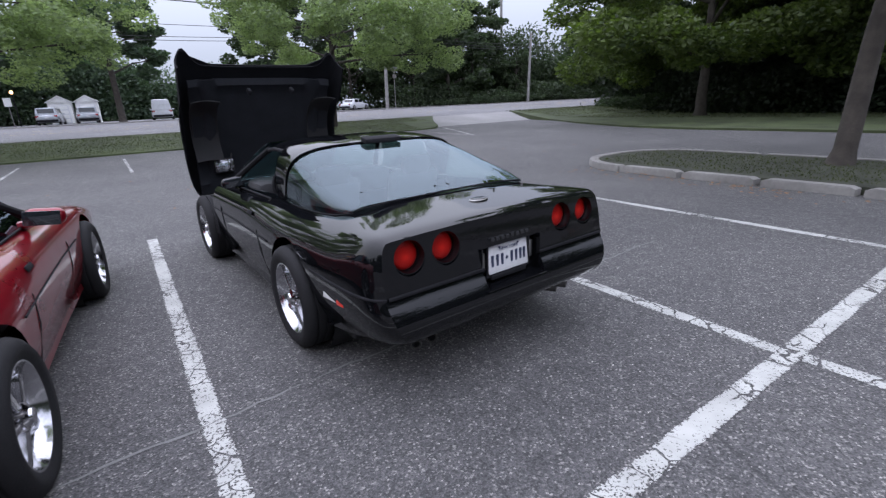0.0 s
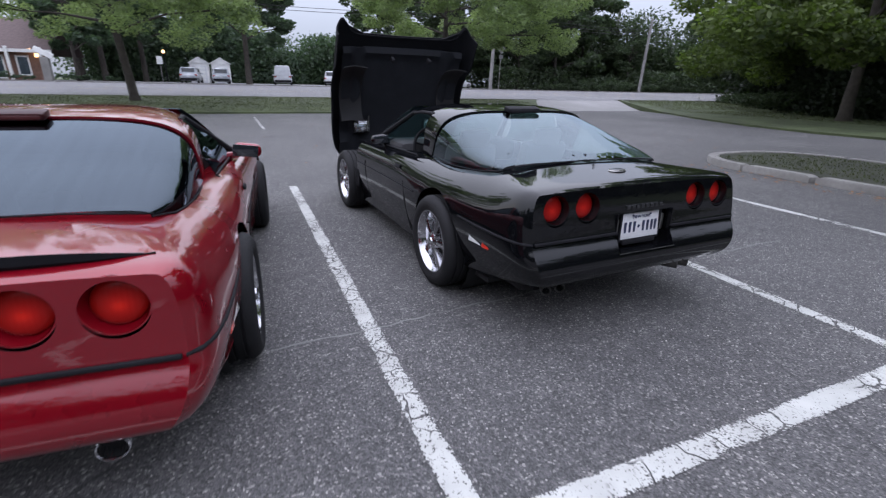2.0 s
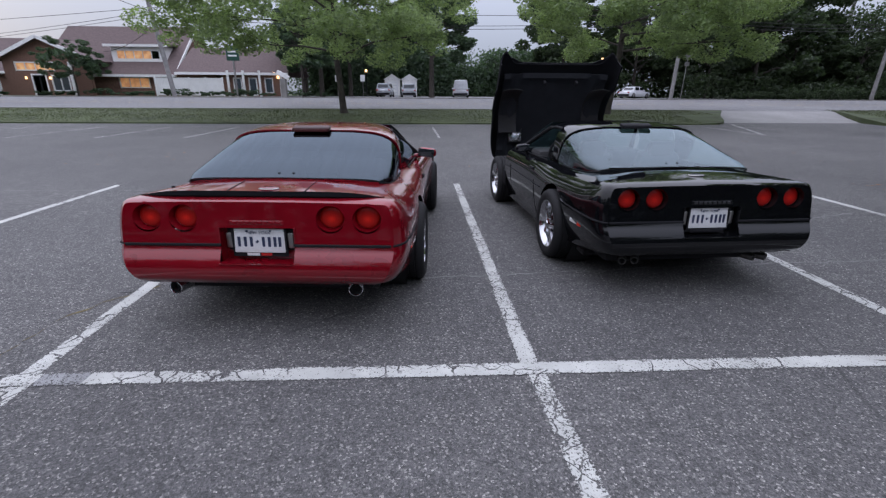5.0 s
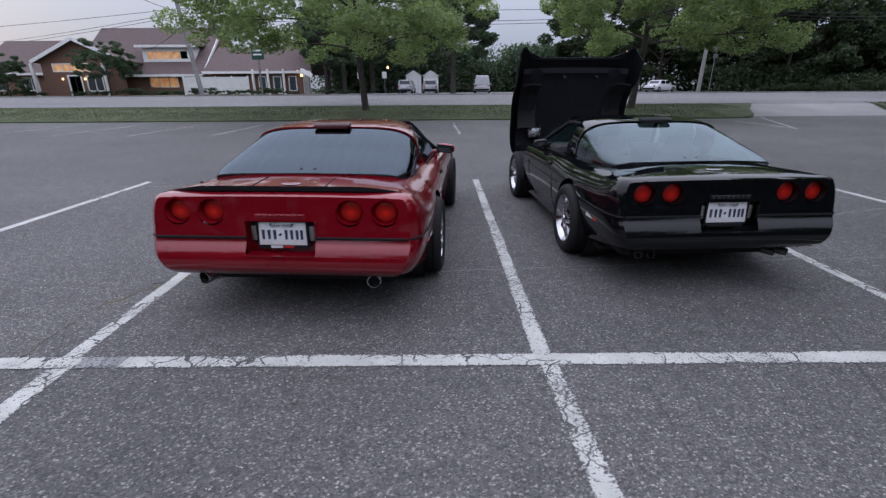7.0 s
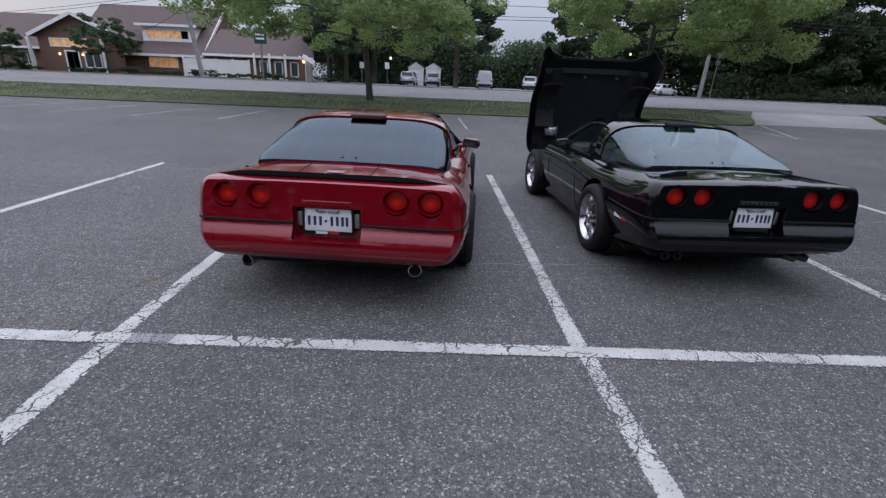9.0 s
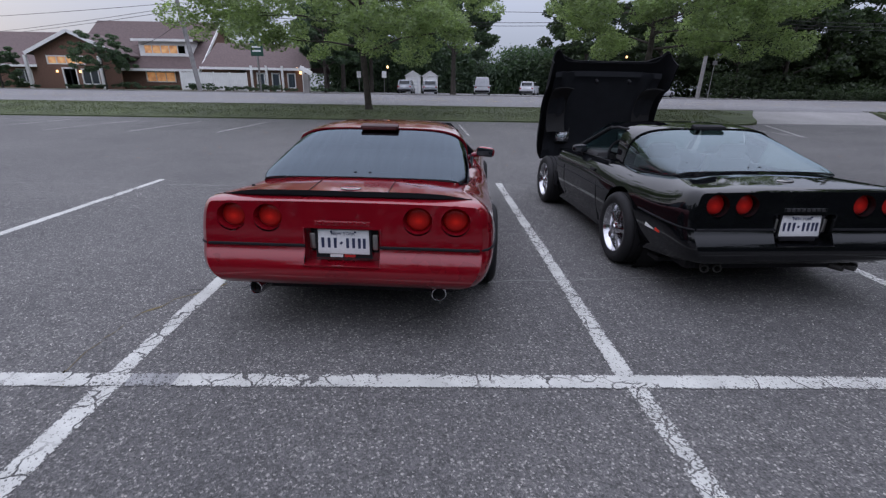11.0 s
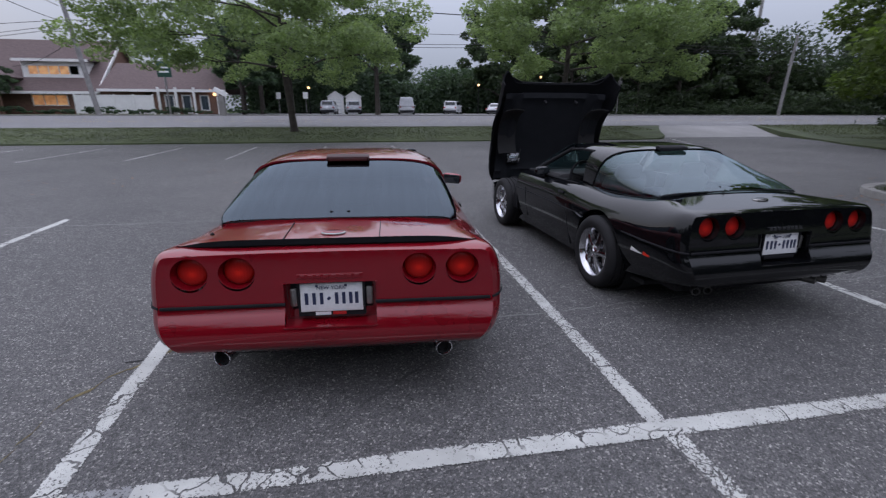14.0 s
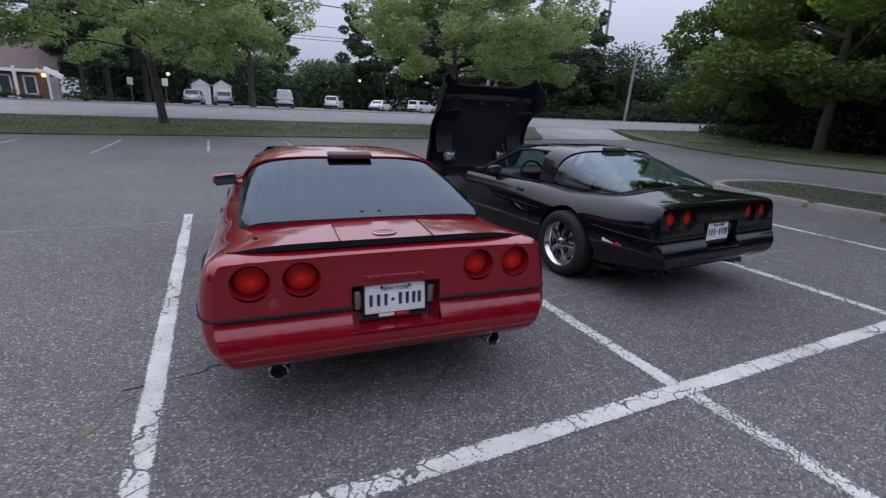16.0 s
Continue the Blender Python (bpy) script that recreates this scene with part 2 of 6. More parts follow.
def car_paint(name, colour, flake=0.0, haze=0.1, coat_ior=1.5):
    """Clear-coated paint with a little orange peel and dust."""
    m, ns, ls, p = material(name)
    tc = ns.new("ShaderNodeTexCoord")
    n = node(ns, "TexNoise", Scale=3.0, Detail=5.0)
    ls.new(tc.outputs["Object"], n.inputs["Vector"])
    r = ramp(ns, [(0.3, tuple(c * 0.92 for c in colour)), (0.7, tuple(c * 1.08 for c in colour))])
    ls.new(n.outputs["Fac"], r.inputs["Fac"])
    ls.new(r.outputs["Color"], p.inputs["Base Color"])
    p.inputs["Metallic"].default_value = flake
    p.inputs["Specular IOR Level"].default_value = haze
    rr = ramp(ns, [(0.35, (0.27, 0.27, 0.27)), (0.75, (0.34, 0.34, 0.34))])
    ls.new(n.outputs["Fac"], rr.inputs["Fac"])
    ls.new(rr.outputs["Color"], p.inputs["Roughness"])
    p.inputs["Coat IOR"].default_value = coat_ior
    p.inputs["Coat Weight"].default_value, p.inputs["Coat Roughness"].default_value = 1.0, 0.015
    peel = node(ns, "TexNoise", Scale=60.0, Detail=2.0)
    ls.new(tc.outputs["Object"], peel.inputs["Vector"])
    b = node(ns, "Bump", Strength=0.012, Distance=0.01)
    ls.new(peel.outputs["Fac"], b.inputs["Height"])
    ls.new(b.outputs["Normal"], p.inputs["Coat Normal"])
    return m


def glass_material(name, tint, rough=0.01, base=0.05, top=0.92, sheen=(0.78, 0.92, 1.0, 1)):
    """Thin tinted glass: light passes with the tint, the gloss follows Fresnel."""
    m, ns, ls, p = material(name)
    ns.remove(p)
    see = node(ns, "BsdfTransparent", Color=(*tint, 1))
    gloss = node(ns, "BsdfGlossy", Roughness=rough, Color=sheen)
    lw = node(ns, "LayerWeight", Blend=0.5)
    power = ns.new("ShaderNodeMath")
    power.operation = "POWER"
    power.inputs[1].default_value = 4.8
    ls.new(lw.outputs["Facing"], power.inputs[0])
    fr = ns.new("ShaderNodeMath")
    fr.operation = "MULTIPLY_ADD"
    fr.inputs[1].default_value, fr.inputs[2].default_value = top - base, base
    ls.new(power.outputs["Value"], fr.inputs[0])
    # faint streaks where rain has dried on the pane
    tc = ns.new("ShaderNodeTexCoord")
    lay = ns.new("ShaderNodeMapping")
    lay.inputs["Scale"].default_value = (26.0, 1.6, 2.0)
    ls.new(tc.outputs["Object"], lay.inputs["Vector"])
    streak = node(ns, "TexNoise", Scale=1.0, Detail=4.0, Roughness=0.6)
    ls.new(lay.outputs["Vector"], streak.inputs["Vector"])
    film_var = ns.new("ShaderNodeMapRange")
    film_var.inputs["From Min"].default_value, film_var.inputs["From Max"].default_value = 0.3, 0.7
    film_var.inputs["To Min"].default_value, film_var.inputs["To Max"].default_value = 0.95, 1.06
    ls.new(streak.outputs["Fac"], film_var.inputs["Value"])
    veil = ns.new("ShaderNodeMath")
    veil.operation, veil.use_clamp = "MULTIPLY", True
    ls.new(fr.outputs["Value"], veil.inputs[0])
    ls.new(film_var.outputs["Result"], veil.inputs[1])
    mix = ns.new("ShaderNodeMixShader")
    ls.new(veil.outputs["Value"], mix.inputs["Fac"])
    ls.new(see.outputs["BSDF"], mix.inputs[1])
    ls.new(gloss.outputs["BSDF"], mix.inputs[2])
    ls.new(mix.outputs["Shader"], ns["Material Output"].inputs["Surface"])
    return m


def leaf_material(name, dark, light, through):
    m, ns, ls, p = material(name)
    geo = ns.new("ShaderNodeNewGeometry")
    tc = ns.new("ShaderNodeTexCoord")
    n = node(ns, "TexNoise", Scale=0.5, Detail=3.0)
    ls.new(tc.outputs["Object"], n.inputs["Vector"])
    r = ramp(ns, [(0.0, dark), (0.6, light), (1.0, tuple(c * 1.35 for c in light))])
    half = ns.new("ShaderNodeMath")
    half.operation = "MULTIPLY_ADD"
    half.inputs[1].default_value = 0.6
    ls.new(geo.outputs["Random Per Island"], half.inputs[0])
    off = ns.new("ShaderNodeMath")
    off.operation = "MULTIPLY_ADD"
    off.inputs[1].default_value, off.inputs[2].default_value = 1.2, -0.4
    ls.new(n.outputs["Fac"], off.inputs[0])
    ls.new(off.outputs["Value"], half.inputs[2])
    ls.new(half.outputs["Value"], r.inputs["Fac"])
    ls.new(r.outputs["Color"], p.inputs["Base Color"])
    p.inputs["Roughness"].default_value = 0.55
    tr = ns.new("ShaderNodeBsdfTranslucent")
    ls.new(mixed(ns, ls, 1.0, r.outputs["Color"], through, "MULTIPLY"), tr.inputs["Color"])
    mix = ns.new("ShaderNodeMixShader")
    mix.inputs["Fac"].default_value = 0.48
    ls.new(p.outputs["BSDF"], mix.inputs[1])
    ls.new(tr.outputs["BSDF"], mix.inputs[2])
    ls.new(mix.outputs["Shader"], ns["Material Output"].inputs["Surface"])
    return m


LOT = asphalt_material("lot_asphalt", (0.066, 0.066, 0.067), (0.104, 0.103, 0.102), (3.5, 3.4, 3.2))
ROAD = asphalt_material("road_asphalt", (0.13, 0.13, 0.135), (0.19, 0.19, 0.195), (1.8, 1.8, 1.8), 0.12)
APRON = plain("apron_concrete", (0.225, 0.22, 0.215), 0.85, vary=0.12, scale=0.5, bump=0.2)
KERB = plain("kerb_concrete", (0.20, 0.193, 0.18), 0.85, vary=0.18, scale=1.2, bump=0.3)
WHITE_LINE = paint_line_material("white_line", (0.455, 0.46, 0.43), 0.91, (0.10, 0.10, 0.10))
CRACKED_LINE = paint_line_material("cracked_line", (0.455, 0.46, 0.43), 0.87, (0.10, 0.10, 0.10), 0.45, 0.032, 8.0)
OLD_LINE = paint_line_material("worn_line", (0.41, 0.415, 0.39), 0.81, (0.12, 0.12, 0.12))
RUBBED_LINE = paint_line_material("rubbed_line", (0.25, 0.255, 0.255), 0.83, (0.12, 0.12, 0.12), 0.8)
YELLOW_LINE = paint_line_material("yellow_line", (0.60, 0.40, 0.08), 0.86, (0.15, 0.15, 0.15))
GRASS = plain("grass_turf", (0.050, 0.066, 0.024), 0.9, vary=0.35, scale=0.7, bump=0.6, bump_scale=40)
BLADE = leaf_material("grass_blade", (0.040, 0.054, 0.019), (0.072, 0.086, 0.033), (0.8, 0.9, 0.4))
SOIL = plain("bare_soil", (0.09, 0.065, 0.045), 0.95, vary=0.3, scale=2.0, bump=0.5)
MULCH = plain("bed_mulch", (0.028, 0.032, 0.018), 0.95, vary=0.4, scale=3.0, bump=0.8)
RED = car_paint("ruby_paint", (0.185, 0.0022, 0.0088), 0.30, 0.06, 1.6)
BLACK = car_paint("black_paint", (0.0035, 0.0038, 0.0046), 0.0, 0.0, 1.46)
TRIM = plain("black_trim", (0.013, 0.013, 0.015), 0.7, scale=8, spec=0.12)
RUBBER = plain("tyre_rubber", (0.013, 0.013, 0.014), 0.75, scale=10, bump=0.25, bump_scale=120, spec=0.25)
CHROME = plain("chrome", (0.52, 0.52, 0.54), 0.15, 1.0, vary=0.04)
STEEL = plain("dull_steel", (0.35, 0.34, 0.33), 0.35, 1.0, vary=0.2)
LENS = plain("red_lens", (0.36, 0.007, 0.006), 0.15, vary=0.1, coat=1.0)


def lamp_lens(name, power):
    """Red lens with an emission ramp: strongest low in the middle, dark at the rim, with fine ribs."""
    m, ns, ls, p = material(name)
    tc = ns.new("ShaderNodeTexCoord")
    sc = ns.new("ShaderNodeMapping")
    sc.inputs["Scale"].default_value = (15.0, 2.0, 19.0)
    sc.inputs["Location"].default_value = (0.0, 0.0, 0.24)
    ls.new(tc.outputs["Object"], sc.inputs["Vector"])
    ball = ns.new("ShaderNodeTexGradient")
    ball.gradient_type = "SPHERICAL"
    ls.new(sc.outputs["Vector"], ball.inputs["Vector"])
    r = ramp(ns, [(0.0, (0.06, 0.001, 0.001)), (0.30, (0.17, 0.003, 0.002)), (0.62, (0.42, 0.008, 0.005)), (0.9, (1.0, 0.030, 0.014))])
    ls.new(ball.outputs["Fac"], r.inputs["Fac"])
    p.inputs["Base Color"].default_value = (0.20, 0.004, 0.003, 1)
    p.inputs["Roughness"].default_value = 0.35
    p.inputs["Specular IOR Level"].default_value = 0.15
    p.inputs["Coat Weight"].default_value = 0.12
    ls.new(r.outputs["Color"], p.inputs["Emission Color"])
    p.inputs["Emission Strength"].default_value = power
    rib = ns.new("ShaderNodeTexWave")
    rib.inputs["Scale"].default_value = 22.0
    ls.new(tc.outputs["Object"], rib.inputs["Vector"])
    b = node(ns, "Bump", Strength=0.12, Distance=0.003)
    ls.new(rib.outputs["Fac"], b.inputs["Height"])
    ls.new(b.outputs["Normal"], p.inputs["Normal"])
    return m


TAIL = lamp_lens("tail_lens", 0.15)
TAIL_DIM = lamp_lens("dim_tail_lens", 0.10)
CLEAR = plain("clear_lens", (0.62, 0.62, 0.60), 0.15, coat=1.0)
AMBER = plain("marker_red", (0.55, 0.03, 0.015), 0.2, coat=1.0)
TINT_DARK = glass_material("limo_tint", (0.035, 0.035, 0.04), base=0.072, top=0.75, sheen=(0.72, 0.87, 1.0, 1))
TINT_CLEAR = glass_material("green_tint", (0.50, 0.62, 0.60), base=0.095)
CABIN = plain("cabin_trim", (0.030, 0.030, 0.032), 0.8, vary=0.2)
LEATHER = plain("grey_leather", (0.10, 0.10, 0.105), 0.55, vary=0.15)
PLATE = plain("plate_white", (0.60, 0.60, 0.60), 0.35, vary=0.05)
INK = plain("plate_blue", (0.018, 0.026, 0.065), 0.4)
DARK = plain("dark_void", (0.010, 0.010, 0.011), 0.9)
BARK = plain("bark", (0.046, 0.039, 0.032), 0.95, vary=0.35, scale=4, bump=0.9, bump_scale=18)
LEAF_OAK = leaf_material("oak_leaf", (0.105, 0.142, 0.078), (0.205, 0.268, 0.128), (1.35, 1.45, 0.85))
LEAF_WOOD = leaf_material("wood_leaf", (0.030, 0.056, 0.036), (0.082, 0.120, 0.074), (0.8, 1.0, 0.5))
# wood leaf made darker: the shade inside the woods is put into its colour
LEAF_SHADED = leaf_material("shaded_leaf", (0.018, 0.032, 0.016), (0.056, 0.080, 0.040), (0.8, 1.0, 0.5))
LEAF_BANK = leaf_material("bank_leaf", (0.026, 0.048, 0.015), (0.105, 0.142, 0.040), (0.9, 1.1, 0.4))
# near-black leaf: deep shade under the bank trees is painted into the brush
LEAF_CANOPY_SHADE = leaf_material("canopy_shade_leaf", (0.007, 0.014, 0.007), (0.020, 0.032, 0.015), (0.7, 0.9, 0.4))
LEAF_LIME = leaf_material("bright_leaf", (0.055, 0.100, 0.020), (0.17, 0.245, 0.050), (1.0, 1.2, 0.3))
GREY_WOOD = plain("weathered_pole", (0.21, 0.205, 0.20), 0.9, vary=0.2, scale=3, bump=0.4)
WHITE_PAINT = plain("white_paint", (0.72, 0.72, 0.70), 0.55, vary=0.06, scale=2)
BRICK = plain("tan_brick", (0.155, 0.088, 0.062), 0.9, vary=0.25, scale=9, bump=0.4)
SHINGLE = plain("roof_shingle", (0.105, 0.075, 0.072), 0.9, vary=0.2, scale=5, bump=0.4)
WARM = plain("lit_window", (1.0, 0.44, 0.19), 0.4, vary=0.5, scale=1.6, emit=0.17)
LAMP = plain("lit_lamp", (1.0, 0.60, 0.28), 0.4, emit=2.2)
PANE = glass_material("house_glass", (0.25, 0.28, 0.30))
WIRE = plain("wire", (0.02, 0.02, 0.02), 0.7)
CAR_WHITE = car_paint("white_car_paint", (0.62, 0.63, 0.65))
CAR_SILVER = car_paint("silver_car_paint", (0.42, 0.44, 0.47), 0.4)
CAR_GLASS = plain("far_car_glass", (0.015, 0.018, 0.022), 0.05, coat=1.0)
SIGN_GREEN = plain("green_sign", (0.016, 0.065, 0.045), 0.5)


# ---- ground, lot, road ----
slab("ground", [(-400, -300), (400, -300), (400, 500), (-400, 500)], -0.60, -0.10, SOIL, "bare brown soil under the turf and paving", "ground")
slab("parking_lot", [(-90, -60), (18.6, -60), (18.6, 9.5), (19.4, 12.5), (21.5, 17.0), (23.4, 20.0), (24.9, 24.0), (-90, 24.0)], -0.12, 0.0, LOT,
     "worn grey asphalt parking lot with pale stone specks", "pavement")


def land(y):
    """Height of the ground north of the lot: a low bank, then the road rising away."""
    return float(np.interp(y, (22.1, 22.2, 24.0, 26.0, 28.2, 28.5, 47.5, 49.2), (0.0, 0.06, 0.30, 0.46, 0.55, 0.50, 1.0, 1.06)))


def strips(name, rows, mat, label, category):
    """Ground in strips across x: rows of (y, x from, x to, z), with a skirt down into the soil."""
    vs, fs = [], []
    for y, a, b, z in rows:
        n = 24
        vs += [(a + (b - a) * k / n, y, z) for k in range(n + 1)]
    for r in range(len(rows) - 1):
        for k in range(24):
            p = r * 25 + k
            fs.append((p, p + 1, p + 26, p + 25))
    rim = list(range(25)) + [r * 25 + 24 for r in range(1, len(rows))] + [len(rows) * 25 - 1 - k for k in range(1, 25)] + [r * 25 for r in range(len(rows) - 2, 0, -1)]
    base = len(vs)
    vs += [(vs[q][0], vs[q][1], -0.3) for q in rim]
    for k in range(len(rim)):
        m = (k + 1) % len(rim)
        fs.append((rim[k], base + k, base + m, rim[m]))
    return tagged(pydata(name, vs, fs, mat), label, category, "", "structure")


EDGE = ((22.2, 14.4), (22.45, 15.5), (23.2, 16.2), (24.5, 16.8), (26.0, 17.7), (28.2, 19.2))
BANK = ((20.0, 23.4), (21.5, 24.2), (24.0, 24.9), (26.0, 25.8), (28.2, 27.0))
strips("verge", [(y, -90, x, land(y)) for y, x in EDGE], GRASS, "grass verge between parking lot and road", "lawn")
strips("right_bank", [(y, x, 120, max(0.08, land(y))) for y, x in BANK], GRASS, "grass bank beside the lot entrance", "lawn")
slab("right_lawn", [(23.4, 20.0), (21.5, 17.0), (19.4, 12.5), (18.6, 9.5), (18.6, -60), (120, -60), (120, 20.0)], -0.12, 0.08, GRASS, "grass bank beside the lot", "lawn")
strips("driveway_apron", [(24.0, 16.4, 25.1, 0.004), (26.0, 17.4, 26.0, 0.22), (28.5, 19.0, 27.2, 0.503)], APRON,
       "pale worn concrete apron of the lot entrance", "pavement")
strips("road", [(28.5, -250, 250, 0.50), (47.5, -250, 250, 1.0)], ROAD, "pale grey asphalt two-way road", "road")
slab("verge_edge", [(-90, 28.2), (19.2, 28.2), (19.2, 28.5), (-90, 28.5)], -0.12, 0.575, KERB, "concrete kerb along the road", "kerb")
slab("right_edge", [(27.0, 28.2), (120, 28.2), (120, 28.5), (27.0, 28.5)], -0.12, 0.575, KERB, "concrete kerb along the road", "kerb")
slab("far_pavement", [(-250, 47.5), (250, 47.5), (250, 49.2), (-250, 49.2)], -0.12, 1.08, KERB, "pale concrete walk along the far side of the road", "pavement")
slab("far_lot", [(-20, 49.2), (60, 49.2), (60, 78), (-20, 78)], -0.12, 1.04, ROAD, "pale asphalt parking area across the road", "pavement")
slab("far_lawn", [(-250, 49.2), (-20, 49.2), (-20, 78), (60, 78), (60, 49.2), (250, 49.2), (250, 400), (-250, 400)], -0.12, 1.06, GRASS,
     "dark mown lawn and woodland floor", "lawn")


def stripe(name, x0, y0, x1, y1, w, mat, label, z=0.004):
    """A painted line with slightly ragged edges."""
    a, b = Vector((x0, y0)), Vector((x1, y1))
    n = max(2, int((b - a).length / 0.12))
    d = (b - a).normalized()
    s = Vector((-d.y, d.x)) * w * 0.53
    rng = random.Random(int(x0 * 97 + y0 * 31 + x1))
    vs, fs = [], []
    for k in range(n + 1):
        p = a + (b - a) * k / n
        for sg in (-1, 1):
            q = p + s * sg * (1 + rng.uniform(-0.07, 0.05))
            vs.append((q.x, q.y, z))
    for k in range(n):
        fs.append((2 * k, 2 * k + 2, 2 * k + 3, 2 * k + 1))
    ob = pydata(name, vs, fs, mat)
    side = ob.data.attributes.new("across", "FLOAT", "POINT")
    for k in range(len(vs)):
        side.data[k].value = 1.0 if k % 2 else -1.0
    return tagged(ob, label, "road marking", "", "structure")


LW = 0.112
stripe("line_across", -16.9, 0.0, -2.74, 0.0, 0.118, WHITE_LINE, "white cross line along the stall ends", 0.006)
stripe("line_across", -2.74, 0.0, -2.48, 0.0, 0.118, RUBBED_LINE, "rubbed out stretch of the white cross line", 0.006)
stripe("line_across", -2.48, 0.0, 16, 0.0, 0.118, WHITE_LINE, "white cross line along the stall ends", 0.006)
for n, x in enumerate((-16.9, -14.1, -11.3, -8.5, -5.66, -2.83, 0.0, 2.77, 5.5)):
    stripe("stall_line", x, 0.06, x + (0.0 if x == 0 else -0.09 if x < 0 else 0.06), 5.72, LW, (WHITE_LINE if x else CRACKED_LINE) if x > -8 else OLD_LINE, "cracked white stall line on asphalt")
    if x < 8:
        stripe("stall_line", x + 0.02, -0.06, x + 0.20, -5.2, LW + (0.02 if -4 < x < 0 else 0), CRACKED_LINE if not x else WHITE_LINE if -4 < x < 4 else OLD_LINE, "worn white stall line on asphalt")
for n, x in enumerate((-26.4, -23.5, -20.6, -17.7, -14.75, -11.8, -8.8, -5.8, -2.85, 0.07)):
    stripe("stall_line", x, 14.4, x - 0.1, 19.8, 0.10, OLD_LINE, "worn white stall line near the verge")
stripe("corner_mark", 16.4, 22.9, 13.1, 15.8, 0.14, OLD_LINE, "worn white corner mark by the exit")
stripe("corner_mark", 13.4, 20.2, 13.1, 15.8, 0.14, OLD_LINE, "worn white corner mark by the exit")
stripe("road_edge_line", -200, 29.2, 200, 29.2, 0.16, WHITE_LINE, "white edge line of the road", land(29.2) + 0.01)
stripe("road_edge_line", -200, 46.9, 200, 46.9, 0.16, WHITE_LINE, "white edge line of the road", land(46.9) + 0.01)
for y in (36.4, 36.7, 40.0, 40.3):
    stripe("centre_line", -200, y, 200, y, 0.13, YELLOW_LINE, "yellow centre line of the road", land(y) + 0.01)
for k in range(-12, 12):
    stripe("lane_dash", k * 9.0, 33.0, k * 9.0 + 3.0, 33.0, 0.14, WHITE_LINE, "white lane dash on the road", land(33.0) + 0.01)
    stripe("lane_dash", k * 9.0 + 4, 43.5, k * 9.0 + 7.0, 43.5, 0.14, WHITE_LINE, "white lane dash on the road", land(43.5) + 0.01)


def seam(points, w):
    """A dark crack, a little sunk in look: a narrow ribbon of tar."""
    rng = random.Random(int(points[0][0] * 50))
    vs, fs = [], []
    for (x0, y0), (x1, y1) in zip(points, points[1:]):
        n = max(2, int(math.hypot(x1 - x0, y1 - y0) / .09))
        for k in range(n + 1):
            u = k / n
            x, y = x0 + (x1 - x0) * u + rng.uniform(-.02, .02), y0 + (y1 - y0) * u + rng.uniform(-.02, .02)
            h = w * rng.uniform(0.4, 1.3) / 2
            vs += [(x, y - h, 0.003), (x, y + h, 0.003)]
    for k in range(len(vs) // 2 - 1):
        fs.append((2 * k, 2 * k + 2, 2 * k + 3, 2 * k + 1))
    return tagged(pydata("asphalt_crack", vs, fs, PALE_CRACK), "long crack running across the asphalt", "crack", "", "structure")


PALE_CRACK = plain("crack_dust", (0.16, 0.16, 0.155), 0.95, vary=0.2)
seam([(-1.0, 1.38), (0.2, 1.45), (1.2, 1.55)], 0.016)
WEED = plain("crack_weed", (0.115, 0.092, 0.042), 0.95, vary=0.4, scale=14)
seam([(-2.3, 1.35), (-2.57, 1.25), (-2.84, 1.16), (-3.0, 1.18)], 0.010).data.materials[0] = DARK
for pts in ([(-2.75, 1.30), (-2.95, 1.08), (-3.13, .80), (-3.15, .42)], [(-3.15, .42), (-3.15, .28), (-3.13, .06), (-3.06, -.06)]):
    seam(pts, 0.036).data.materials[0] = WEED
seam([(1.2, 1.55), (2.4, 1.62), (4.2, 1.7)], 0.02)
seam([(-9.0, 5.3), (-4.0, 5.25), (-2.0, 5.3)], 0.03)
seam([(3.4, 2.6), (4.3, 3.2), (5.2, 3.5)], 0.03)


# ---- kerbed island with a tree ----
def rounded(x0, y0, x1, y1, r, n=8):
    out = []
    for cx, cy, a in ((x1 - r, y1 - r, 0), (x0 + r, y1 - r, 90), (x0 + r, y0 + r, 180), (x1 - r, y0 + r, 270)):
        out += [(cx + r * math.cos(radians(a + 90 * k / n)), cy + r * math.sin(radians(a + 90 * k / n))) for k in range(n + 1)]
    return out


